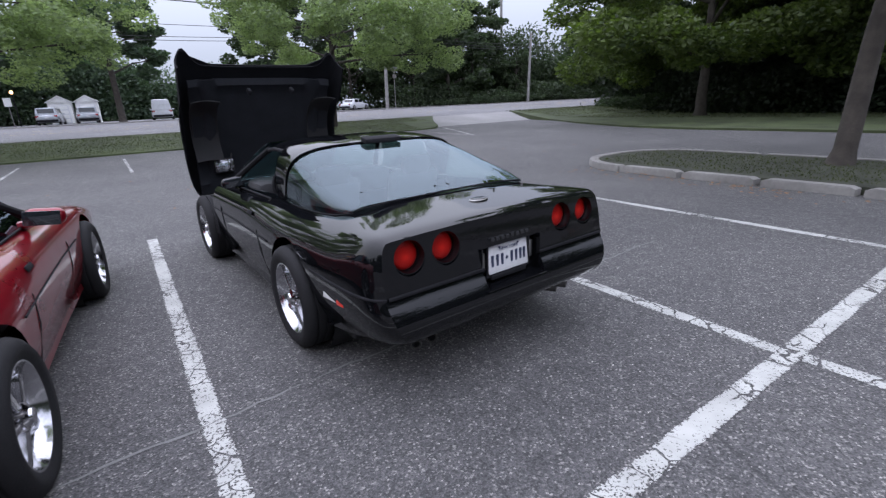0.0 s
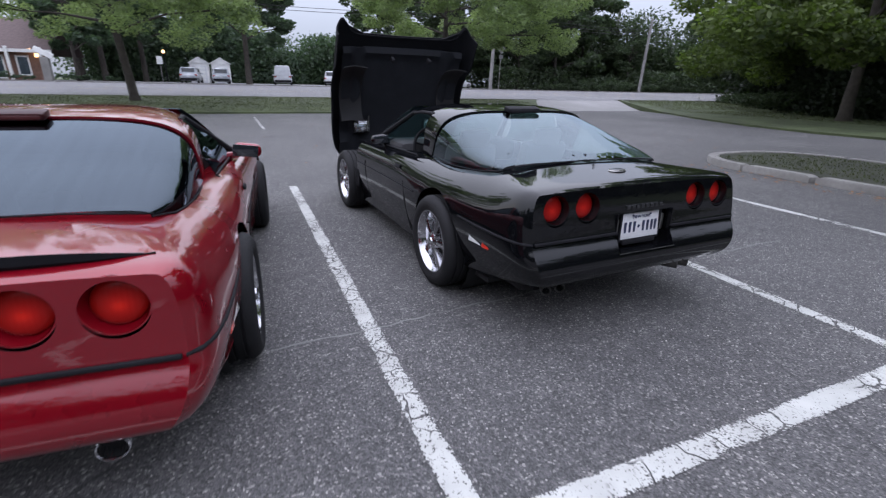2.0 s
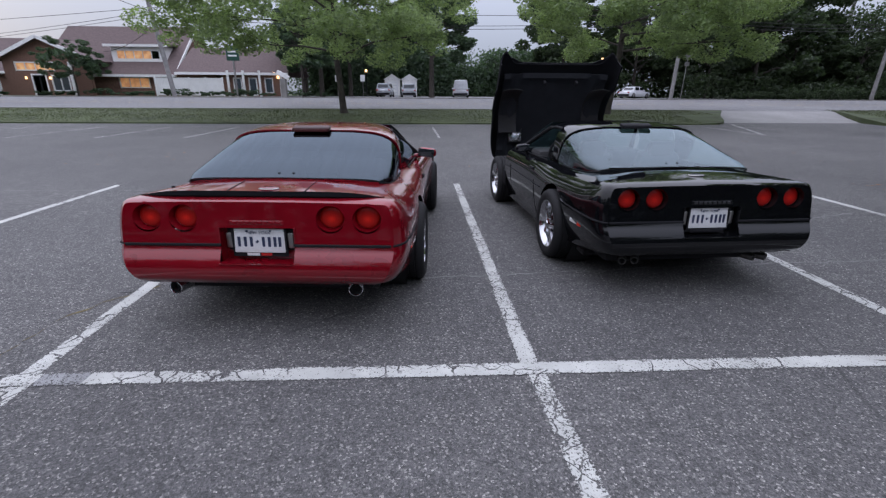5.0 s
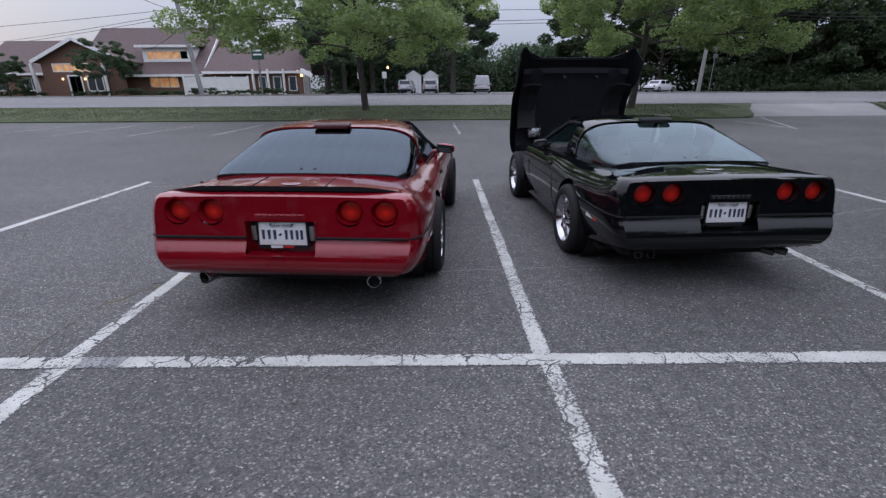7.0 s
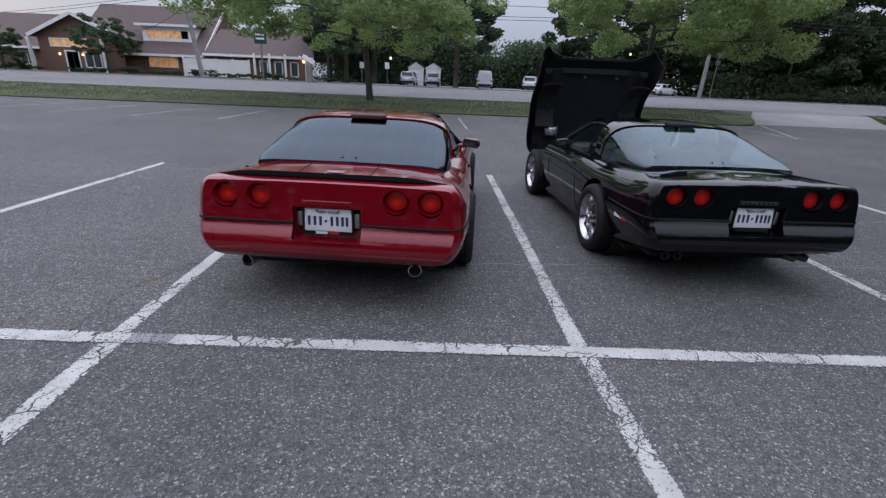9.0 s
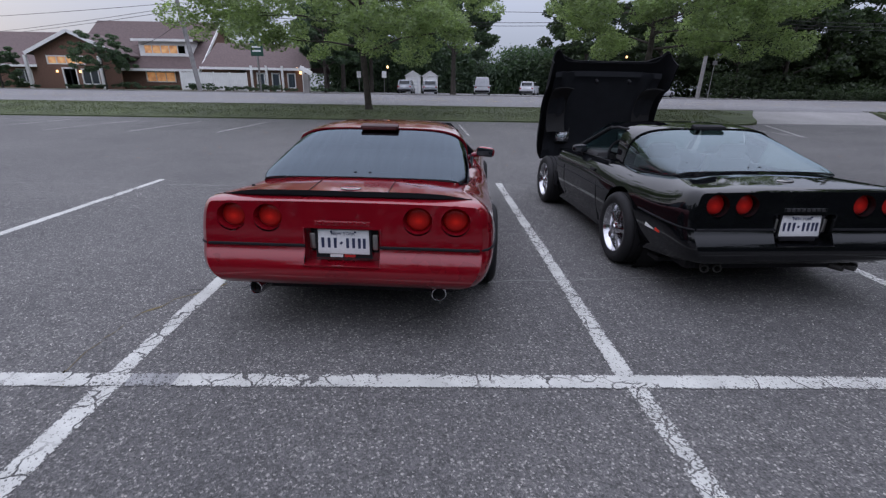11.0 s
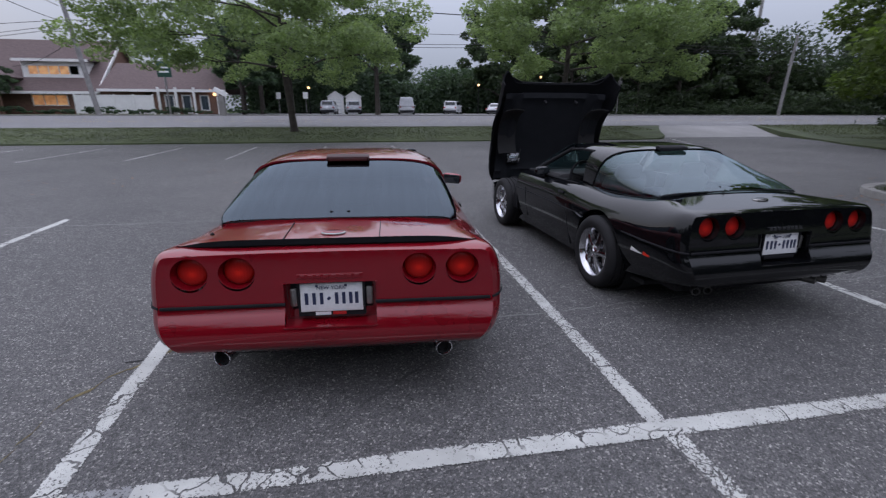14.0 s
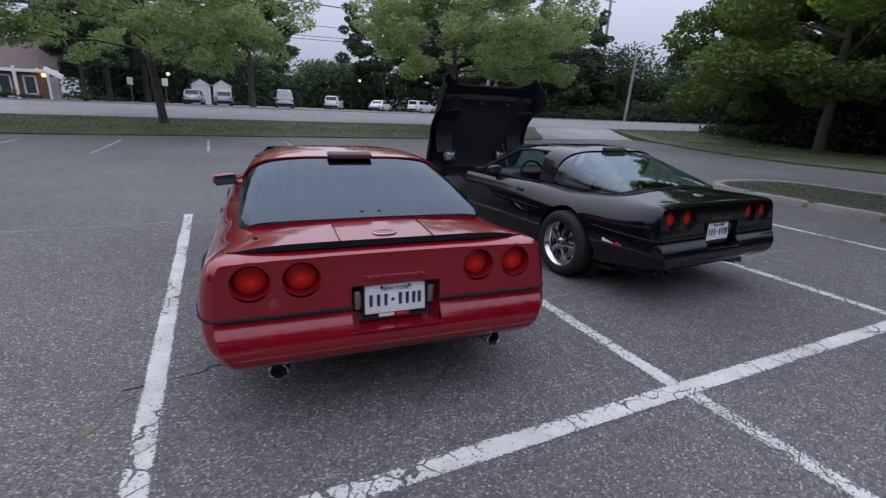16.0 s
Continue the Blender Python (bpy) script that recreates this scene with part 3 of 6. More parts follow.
def kerb_ring(outline, inner, h, parent):
    """Kerb stones round the bed: each stone its own piece with a rounded top."""
    n = len(outline)
    for k in range(n):
        (ax, ay), (bx, by) = outline[k], outline[(k + 1) % n]
        (cx, cy), (dx, dy) = inner[(k + 1) % n], inner[k]
        d = math.hypot(bx - ax, by - ay)
        m = max(1, round(d / 1.2))
        for j in range(m):
            u, v = j / m + 0.004, (j + 1) / m - 0.004
            mixp = lambda p, q, w: (p[0] + (q[0] - p[0]) * w, p[1] + (q[1] - p[1]) * w)
            base = [mixp((ax, ay), (bx, by), u), mixp((ax, ay), (bx, by), v), mixp((dx, dy), (cx, cy), v), mixp((dx, dy), (cx, cy), u)]
            mx, my = sum(p[0] for p in base) / 4, sum(p[1] for p in base) / 4
            bm = bmesh.new()
            lo = [bm.verts.new((x, y, -0.05)) for x, y in base]
            md = [bm.verts.new((x, y, h - 0.03)) for x, y in base]
            hi = [bm.verts.new((x + (mx - x) * 0.14, y + (my - y) * 0.14, h)) for x, y in base]
            for p, q in ((lo, md), (md, hi)):
                for i in range(4):
                    bm.faces.new((p[i], p[(i + 1) % 4], q[(i + 1) % 4], q[i]))
            bm.faces.new(hi)
            bmesh.ops.recalc_face_normals(bm, faces=bm.faces)
            part("kerb_stone", bm, KERB, parent)


ISLAND = rounded(7.85, -9.0, 11.2, 6.1, 1.4)
INNER = rounded(8.03, -8.8, 11.02, 5.9, 1.25)
island = slab("kerbed_island", INNER, -0.1, 0.11, MULCH, "raised planting bed with patchy turf inside a concrete kerb", "island")
kerb_ring(ISLAND, INNER, 0.125, island)


# ---- grass blades and fallen leaves ----
def blades(name, area, count, h, seed, label):
    rng = np.random.default_rng(seed)
    x0, y0, x1, y1, z = area
    p = np.column_stack([rng.uniform(x0, x1, count), rng.uniform(y0, y1, count), np.full(count, z)])
    p[:, 2] += [land(v) for v in p[:, 1]]
    a, hh = rng.uniform(0, 6.28, count), rng.uniform(0.4, 1.0, count) * h
    w = np.column_stack([np.cos(a), np.sin(a), 0 * a]) * 0.012 * (1 + h * 4)
    lean = np.column_stack([rng.normal(0, 0.35, count) * hh, rng.normal(0, 0.35, count) * hh, hh])
    vs = np.stack([p - w, p + w, p + lean], 1).reshape(-1, 3)
    fs = np.arange(3 * count).reshape(-1, 3)
    ob = pydata(name, vs.tolist(), fs.tolist(), BLADE)
    return tagged(ob, label, "grass", "", "stuff")


blades("verge_grass", (-45, 22.25, 14.4, 25.0, -0.005), 34000, 0.055, 1, "short green grass blades on the verge")
blades("verge_grass_back", (-60, 25.0, 16.8, 28.1, -0.005), 26000, 0.075, 2, "short green grass blades on the verge")
blades("island_grass", (8.3, -8, 10.8, 5.6, 0.10), 9000, 0.05, 3, "sparse dry grass on the island bed")
blades("bank_grass", (25.8, 2, 40, 27.8, 0.06), 24000, 0.10, 4, "grass blades on the bank")

rng = random.Random(5)
LITTER = plain("dry_leaf", (0.22, 0.11, 0.045), 0.8, vary=0.4, scale=20)
vs, fs = [], []
for k in range(420):
    if k < 260:
        x, y = 7.62 + rng.gauss(0, 0.2), rng.uniform(-3.5, 5.6)
    else:
        x, y = rng.uniform(-9, 12), rng.uniform(7, 17)
    s, a, t = rng.uniform(0.012, 0.035), rng.uniform(0, 6.28), rng.uniform(0.0, 0.02)
    b = len(vs)
    for q, r in ((0, 1.6), (1.4, 0.7), (3.14, 1.4), (4.6, 0.7)):
        vs.append((x + s * r * math.cos(a + q), y + s * r * math.sin(a + q), 0.008 + (t if q == 0 else 0)))
    fs.append((b, b + 1, b + 2, b + 3))
tagged(pydata("leaf_litter", vs, fs, LITTER), "dry brown fallen leaves on the asphalt", "leaf litter", "", "stuff")
rng = random.Random(8)
GRIT = plain("loose_stone", (0.42, 0.40, 0.37), 0.8, vary=0.35, scale=30)
vs, fs = [], []
for k in range(2600):
    x, y = rng.uniform(-5.5, 5.5), rng.uniform(-2.2, 6.0)
    s = rng.uniform(0.002, 0.006)
    b = len(vs)
    for q in range(4):
        a = q * 1.57 + rng.uniform(-.4, .4)
        vs.append((x + s * math.cos(a), y + s * math.sin(a), 0.0))
    vs.append((x, y, s * 1.1))
    fs += [(b + q, b + (q + 1) % 4, b + 4) for q in range(4)]
tagged(pydata("loose_grit", vs, fs, GRIT), "small pale stones loose on the asphalt", "grit", "", "stuff")


# ---- trees ----
def crown_cloud(rng, blobs, count, size):
    """Leaves in clumps: small bent diamonds over many uneven pads."""
    c = np.array([b[:3] for b in blobs])
    r = np.array([b[3] for b in blobs])
    pick = rng.choice(len(blobs), count, p=r ** 2 / (r ** 2).sum())
    d = rng.normal(size=(count, 3))
    d /= np.linalg.norm(d, axis=1)[:, None]
    rad = rng.uniform(0.35, 1.0, count) ** 0.6
    p = c[pick] + d * (r[pick] * rad)[:, None] * np.array([1.0, 1.0, 0.62])
    u = rng.normal(size=(count, 3))
    u[:, 2] *= 0.5
    u /= np.linalg.norm(u, axis=1)[:, None]
    v = np.cross(u, rng.normal(size=(count, 3)))
    v /= np.linalg.norm(v, axis=1)[:, None]
    s = (size * rng.uniform(0.6, 1.35, count))[:, None]
    droop = np.array([0, 0, -0.25]) * s
    verts = np.stack([p - u * s, p + v * s * 0.55, p + u * s + droop, p - v * s * 0.55], 1).reshape(-1, 3)
    return verts, np.arange(4 * count).reshape(-1, 4)


def tree(m, seed, height, spread, base, leaves, size, leaf, label, trunk_r=0.2, lean=0.0, group="", clumps=70, aside=0.0, pad=1.0):
    """A tapered trunk that runs up into the crown, limbs leaving it at many heights, and leaf clumps at their ends."""
    rng = np.random.default_rng(seed)
    top = holder("tree", m, label, "tree", group)
    bm = bmesh.new()
    fork = base * 0.95
    crest = fork + (height - fork) * 0.8
    tube([(0, 0, -0.1), (lean * 0.15, 0, 0.25), (lean * 0.5, 0.03, fork * 0.5), (lean, 0.0, fork), (lean * 1.2, 0.1, (fork + crest) / 2), (lean * 1.1, -0.1, crest)],
         [trunk_r * 1.5, trunk_r * 1.05, trunk_r * 0.92, trunk_r * 0.8, trunk_r * 0.45, trunk_r * 0.1], 10, bm)
    ends = []
    for k in range(14):
        a = k * 2.4 + rng.uniform(-.4, .4)
        f = k / 13
        start = fork + (crest - fork) * (0.02 + 0.75 * f)
        out, up = spread * rng.uniform(0.5, 0.85) * (1 - 0.45 * f), (height - fork) * rng.uniform(0.06, 0.22)
        tip = np.array([lean + aside * 0.6 + out * math.cos(a), out * math.sin(a), start + up])
        mid = np.array([lean + aside * 0.3 + out * 0.45 * math.cos(a), out * 0.45 * math.sin(a), start + up * 0.7])
        tube([(lean, 0, start), tuple(mid), tuple(tip)], [trunk_r * 0.36, trunk_r * 0.22, trunk_r * 0.05], 6, bm)
        for j in range(3):
            b = a + rng.uniform(-1, 1)
            t2 = mid + (tip - mid) * rng.uniform(0.2, 0.8)
            e2 = t2 + np.array([math.cos(b), math.sin(b), rng.uniform(-.1, .3)]) * spread * 0.25
            tube([tuple(t2), tuple(e2)], [trunk_r * 0.14, trunk_r * 0.04], 5, bm)
            ends.append(e2)
        ends.append(tip)
    part("trunk", bm, BARK, top, "rough grey-brown bark")
    blobs = [(*(e + rng.normal(0, 0.25, 3)), spread * pad * rng.uniform(0.10, 0.19)) for e in ends]
    while len(blobs) < clumps:
        a, q = rng.uniform(0, 6.28), rng.uniform(0.25, 1.0) ** 0.5
        h = rng.uniform(0, 1)
        w = spread * q * (1 - abs(h - 0.38) ** 1.7 * 1.1)
        blobs.append((lean + aside + w * math.cos(a), w * math.sin(a), base + (height - base) * h, spread * pad * rng.uniform(0.08, 0.175)))
    vs, fs = crown_cloud(rng, blobs, leaves, size)
    crown = pydata("crown", vs.tolist(), fs.tolist(), leaf, top, "dense uneven green foliage")
    return top


tree(pose(-4.97, 25.5, land(25.5) - 0.02, 0, 0, 0), 11, 9.6, 8.6, 3.0, 78000, 0.085, LEAF_OAK, "broad green oak tree standing on the verge", 0.19, -0.25, clumps=230, aside=-1.2, pad=0.72)
tree(pose(10.4, 25.5, land(25.5) - 0.02, 0, 0, 0), 12, 9.4, 7.4, 3.5, 70000, 0.085, LEAF_OAK, "wide spreading oak tree on the verge by the exit", 0.2, 0.4, clumps=190, aside=1.0, pad=0.78)
tree(pose(10.2, 1.9, 0.1, 0, 0, 0), 14, 10.5, 6.2, 4.3, 52000, 0.10, LEAF_LIME, "young shade tree leaning over the kerbed island", 0.165, 1.0, clumps=70)
bank_tree = tree(pose(28.2, 13.5, 0.05, 0, 0, 40), 15, 14.5, 9.7, 2.5, 74000, 0.135, LEAF_BANK, "large bright green tree on the grass bank", 0.3, clumps=110)
tree(pose(29.5, 2.0, 0.05, 0, 0, 90), 16, 14.0, 8.8, 2.5, 64000, 0.135, LEAF_BANK, "large green tree on the grass bank", 0.3, clumps=100)
for x, y, a in ((35.0, 8.0, 160), (38.0, 18.5, 310)):
    copy_thing(bank_tree, pose(x, y, 0.05, 0, 0, a))

# woods behind: a few kinds, repeated at many places
pale_kind = tree(pose(0.8, 54.5, 1.03, 0, 0, 0), 21, 12.5, 6.0, 4.4, 13000, 0.23, LEAF_WOOD, "tall dark deciduous tree at the edge of the woods", 0.3, group="woodland trees", clumps=75)
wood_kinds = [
    tree(pose(30.0, 66.0, 1.03, 0, 0, 0), 22, 14.5, 7.0, 1.5, 14500, 0.245, LEAF_SHADED, "tall dark deciduous tree at the edge of the woods", 0.32, group="woodland trees", clumps=95),
    tree(pose(38.0, 61.0, 1.03, 0, 0, 0), 23, 15.0, 7.0, 1.2, 14500, 0.245, LEAF_SHADED, "dark bushy deciduous tree at the edge of the woods", 0.28, group="woodland trees", clumps=95),
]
rng = random.Random(77)
SPOTS = [(22, 74), (34, 72), (43, 68), (50, 62), (42, 58), (54, 56), (60, 66), (75, 58), (72, 49), (84, 54), (86, 42),
         (38, 9), (41, 20), (37, 0), (46, 13), (40, -8), (52, 27), (64, 28)]
for x, y in SPOTS:
    gap = 41.5 < math.degrees(math.atan2(x + 2.0, y + 1.5)) < 47.5
    s = rng.uniform(1.0, 1.2) * (0.5 if gap else 1)
    k = copy_thing(wood_kinds[rng.randrange(2)], pose(x, y, max(0.05, land(y) - 0.03), 0, 0, rng.uniform(0, 360)))
    k.scale = (s, s, s * rng.uniform(1.0, 1.15))
for x, y, s in ((-13, 60, 1), (-10.5, 68, 1), (-17.5, 71, 1.1), (-13, 78, 1), (4, 96, .62), (11, 99, .55), (17, 95, .6), (24, 93, .8), (-3, 93, .66), (-12, 90, .75)):
    k = copy_thing(pale_kind, pose(x, y, 1.03, 0, 0, x * 37))
    k.scale = (s * 1.2, s * 1.2, s * 0.95) if y > 85 else (s, s, s)


def shrub(m, r, h, seed, label, leaf=None, n=2600):
    rng = np.random.default_rng(seed)
    blobs = [(rng.uniform(-r, r), rng.uniform(-.4, .4), rng.uniform(0.3, 0.8) * h, rng.uniform(0.2, 0.36) * h) for _ in range(max(9, int(r * 14)))]
    vs, fs = crown_cloud(rng, blobs, n, 0.07)
    vs[:, 2] = np.maximum(vs[:, 2], 0.02)
    ob = pydata("shrub", vs.tolist(), fs.tolist(), leaf or LEAF_WOOD)
    ob.matrix_world = m
    return tagged(ob, label, "shrub")


def thicket(name, path, depth, h, count, size, seed, label, leaf=None, foot=0.0):
    """Dense far foliage along a path of (x, y): uncountable leaves with an uneven top."""
    rng = np.random.default_rng(seed)
    pts = np.array(path, float)
    seg = np.hypot(*np.diff(pts, axis=0).T)
    u = rng.uniform(0, seg.sum(), count)
    i = np.minimum(np.searchsorted(np.cumsum(seg), u), len(seg) - 1)
    f = (u - np.r_[0, np.cumsum(seg)[:-1]][i]) / seg[i]
    p = pts[i] + (pts[i + 1] - pts[i]) * f[:, None]
    top = h * (0.72 + 0.22 * np.sin(u * 0.31 + seed) + 0.14 * np.sin(u * 0.93))
    z = rng.uniform(0, 1, count) ** 0.85 * top
    p = np.column_stack([p + rng.normal(0, depth / 2, (count, 2)), z + 0.02])
    a = rng.normal(size=(count, 3))
    a /= np.linalg.norm(a, axis=1)[:, None]
    b = np.cross(a, rng.normal(size=(count, 3)))
    b /= np.linalg.norm(b, axis=1)[:, None]
    s = (size * rng.uniform(0.6, 1.3, count))[:, None]
    vs = np.stack([p - a * s, p + b * s * 0.6, p + a * s, p - b * s * 0.6], 1).reshape(-1, 3)
    vs[:, 2] = np.maximum(vs[:, 2], 0.0) + foot
    return tagged(pydata(name, vs.tolist(), np.arange(4 * count).reshape(-1, 4).tolist(), leaf or LEAF_WOOD), label, "woods", "", "stuff")


thicket("far_woods", [(-18, 78), (-8, 80), (5, 82)], 4, 10.5, 46000, 0.24, 41, "dense dark woodland behind the far lot", foot=1.0)
thicket("far_woods", [(5, 84), (14, 84), (24, 82)], 4, 8.0, 26000, 0.26, 42, "dense dark woodland behind the far lot", foot=1.0)
thicket("far_woods", [(24, 80), (34, 73), (60, 64), (130, 40)], 5, 10.0, 62000, 0.26, 49, "dense dark woodland behind the road", LEAF_SHADED, foot=1.0)
thicket("far_woods", [(130, 40), (70, 12), (46, -6), (40, -50)], 5, 11, 50000, 0.40, 43, "dense dark woodland beside the lot", LEAF_SHADED)
thicket("far_woods", [(46, 66), (62, 58), (84, 49), (120, 42)], 4, 12.0, 62000, 0.26, 48, "dense dark woodland behind the road", LEAF_SHADED, foot=1.0)
thicket("roadside_brush", [(33, 58), (46, 55.5), (70, 51), (120, 51)], 2, 3.2, 26000, 0.17, 44, "dark brush along the edge of the road", LEAF_SHADED, foot=1.0)
thicket("bank_brush", [(40, 27), (37, 16), (35, 4), (36, -20)], 2.5, 5.5, 40000, 0.2, 45, "brush on the bank, coloured dark for canopy shade", LEAF_CANOPY_SHADE)
thicket("bank_brush", [(34, 18), (32.5, 12), (31, 4), (30, -10)], 2.2, 3.4, 42000, 0.14, 47, "brush on the bank, coloured dark for canopy shade", LEAF_CANOPY_SHADE)

# unseen tree line added behind the lot, to darken reflections in paint and glass
thicket("back_woods", [(-95, 30), (-72, -6), (-50, -28), (-10, -34), (26, -32), (50, -24)], 4, 16.5, 60000, 0.48, 46, "unseen dark tree line added behind the parking lot", LEAF_SHADED)
rng = random.Random(9)
for k in range(11):
    shrub(pose(38 + k * 4.6 + rng.uniform(-1, 1), 50.8 + rng.uniform(0, 3), 1.05), 2.4, rng.uniform(0.8, 1.9), 100 + k, "wild green undergrowth at the roadside", LEAF_SHADED)
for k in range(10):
    shrub(pose(33 + rng.uniform(0, 7), -6 + k * 3.4, 0.05, 0, 0, 90), 2.6, rng.uniform(1.4, 3.2), 130 + k, "undergrowth beneath the trees, shade put into the leaf colour", LEAF_SHADED, 3000)


# ---- house across the road ----
def wall_with_holes(x0, x1, z0, z1, y, depth, holes):
    """A wall in the x-z plane with real openings, built as pieces round them."""
    xs = sorted({x0, x1, *[h[0] for h in holes], *[h[1] for h in holes]})
    zs = sorted({z0, z1, *[h[2] for h in holes], *[h[3] for h in holes]})
    bm = bmesh.new()
    for a, b in zip(xs, xs[1:]):
        for c, d in zip(zs, zs[1:]):
            if not any(h[0] <= (a + b) / 2 <= h[1] and h[2] <= (c + d) / 2 <= h[3] for h in holes):
                box(b - a, depth, d - c, ((a + b) / 2, y + depth / 2, (c + d) / 2), bm=bm)
    bmesh.ops.remove_doubles(bm, verts=bm.verts, dist=0.001)
    return bm


def window(parent, x0, x1, z0, z1, y, panes=2, lit=None, name="window"):
    """A white frame with mullions and its panes, set into the wall."""
    bm = bmesh.new()
    w, h = x1 - x0, z1 - z0
    for x in (x0 + 0.05, x1 - 0.05):
        box(0.12, 0.16, h + 0.12, (x, y, (z0 + z1) / 2), bm=bm)
    for z in (z0 + 0.03, z1 - 0.03):
        box(w, 0.16, 0.12, ((x0 + x1) / 2, y, z), bm=bm)
    for k in range(1, panes):
        box(0.07, 0.12, h, (x0 + w * k / panes, y, (z0 + z1) / 2), bm=bm)
    f = part(name, bm, WHITE_PAINT, parent, "white framed window", smooth=False)
    for k in range(panes):
        g = box(w / panes - 0.08, 0.02, h - 0.1, (x0 + w * (k + 0.5) / panes, y + 0.05, (z0 + z1) / 2))
        part("pane", g, lit if lit and not (k == panes - 1 and panes == 5) else PANE, f, smooth=False)
    return f


def gable_roof(x0, x1, y0, y1, z0, z1, over, parent, along="X", name="roof"):
    """A pitched roof with thickness and white fascia boards."""
    bm = bmesh.new()
    t = 0.18
    if along == "X":
        ym = (y0 + y1) / 2
        s = (z1 - z0) / (ym - y0)
        for a, sg in ((y0 - over, 1), (y1 + over, -1)):
            za = z0 - over * s
            sheet([[(x0 - over, a, za), (x1 + over, a, za)], [(x0 - over, ym, z1), (x1 + over, ym, z1)]], bm)
    else:
        xm = (x0 + x1) / 2
        s = (z1 - z0) / (xm - x0)
        for a in (x0 - over, x1 + over):
            sheet([[(a, y0 - over, z0 - over * s), (a, y1, z0 - over * s)], [(xm, y0 - over, z1), (xm, y1, z1)]], bm)
    bmesh.ops.remove_doubles(bm, verts=bm.verts, dist=0.001)
    bmesh.ops.recalc_face_normals(bm, faces=bm.faces)
    for f in bm.faces:
        if f.normal.z < 0:
            f.normal_flip()
    bmesh.ops.solidify(bm, geom=list(bm.faces), thickness=t)
    r = part(name, bm, SHINGLE, parent, "brown shingled pitched roof", smooth=False)
    fb = bmesh.new()
    if along == "X":
        box(x1 - x0 + 2 * over, 0.06, 0.28, ((x0 + x1) / 2, y0 - over - 0.04, z0 - over * s - 0.06), bm=fb)
    else:
        for sg in (-1, 1):
            n = math.hypot((x1 - x0) / 2 + over, z1 - z0 + over * s)
            a = math.atan2(z1 - z0 + over * s, (x1 - x0) / 2 + over)
            box(n, 0.08, 0.36, (xm + sg * ((x1 - x0) / 4 + over / 2), y0 - over - 0.05, (z1 + z0 - over * s) / 2 - 0.05), turn=pose(0, 0, 0, 0, math.degrees(a) * sg, 0), bm=fb)
    part("fascia", fb, WHITE_PAINT, r, "white fascia board", smooth=False)
    return r


house = holder("restaurant_building", pose(0, 0, 1.06), "low tan brick building with brown shingled roofs and lit windows", "building")
FY = 58.5
holes = [(-36.9, -33.3, 0.9, 2.1), (-31.9, -28.9, 0.9, 2.1)]
part("wall", wall_with_holes(-40.5, -25.4, 0, 2.6, FY, 0.3, holes), BRICK, house, "tan brick wall", smooth=False)
for h in holes:
    window(house, *h, FY + 0.08, 3, WARM)
gable_roof(-45.4, -30.6, FY, FY + 14, 2.9, 8.5, 0.7, house)
gx = -30.6
ends = bmesh.new()
sheet([[(gx, FY, 2.6), (gx, FY + 14, 2.6)], [(gx, FY + 6.99, 8.35), (gx, FY + 7.01, 8.35)]], ends)
part("gable_wall", thick(ends, 0.3), BRICK, house, "tan brick gable wall", smooth=False)
for sg in (-1, 1):
    rk = box(0.10, math.hypot(7.7, 6.16), 0.34, (gx + 0.76, FY + 7 + sg * 3.85, 5.36), turn=pose(0, 0, 0, -sg * math.degrees(math.atan2(6.16, 7.7)), 0, 0))
    part("rake_board", rk, WHITE_PAINT, house, "white rake board", smooth=False)
# clerestory dormer
part("wall", wall_with_holes(-37.9, -31.6, 3.3, 5.65, FY + 1.3, 0.3, [(-37.4, -32.2, 4.2, 5.25)]), WHITE_PAINT, house, "white dormer wall", smooth=False)
window(house, -37.4, -32.2, 4.2, 5.25, FY + 1.36, 5, WARM)
bm = box(7.4, 5.6, 0.2, (-34.7, FY + 3.6, 5.97), turn=pose(0, 0, 0, 4, 0, 0))
part("roof", bm, SHINGLE, house, "dormer roof", smooth=False)
part("fascia", box(7.5, 0.1, 0.28, (-34.7, FY + 0.78, 5.73)), WHITE_PAINT, house, "white fascia board", smooth=False)
for x in (-37.8, -31.7):
    part("cheek", box(0.25, 4.0, 2.3, (x, FY + 3.4, 4.55)), WHITE_PAINT, house, smooth=False)
# entrance gable
ex0, ex1 = -47.9, -38.4
holes = [(-45.0, -43.5, 0.0, 2.25), (-42.9, -40.9, 0.5, 2.2), (-46.6, -42.2, 2.7, 3.6)]
part("wall", wall_with_holes(ex0, ex1, 0, 4.0, FY - 2.5, 0.3, holes), BRICK, house, "tan brick entrance wall", smooth=False)
bm = bmesh.new()
sheet([[(ex0, FY - 2.45, 4.0), (ex1, FY - 2.45, 4.0)], [((ex0 + ex1) / 2 - 0.01, FY - 2.45, 6.1), ((ex0 + ex1) / 2 + 0.01, FY - 2.45, 6.1)]], bm)
part("gable_wall", thick(bm, 0.3), BRICK, house, "tan gable wall", smooth=False)
gable_roof(ex0, ex1, FY - 2.5, FY + 8, 4.1, 6.3, 0.6, house, along="Y")
for h, n in zip(holes[1:], (2, 4)):
    window(house, *h, FY - 2.45, n, WARM if n == 4 else None)
door = part("door", box(1.4, 0.08, 2.2, (-44.25, FY - 2.35, 1.1), 0.01), TRIM, house, "dark glazed entrance door", smooth=False)
for x in (-44.6, -43.9):
    part("pane", box(0.5, 0.03, 1.7, (x, FY - 2.42, 1.2)), PANE, door, smooth=False)
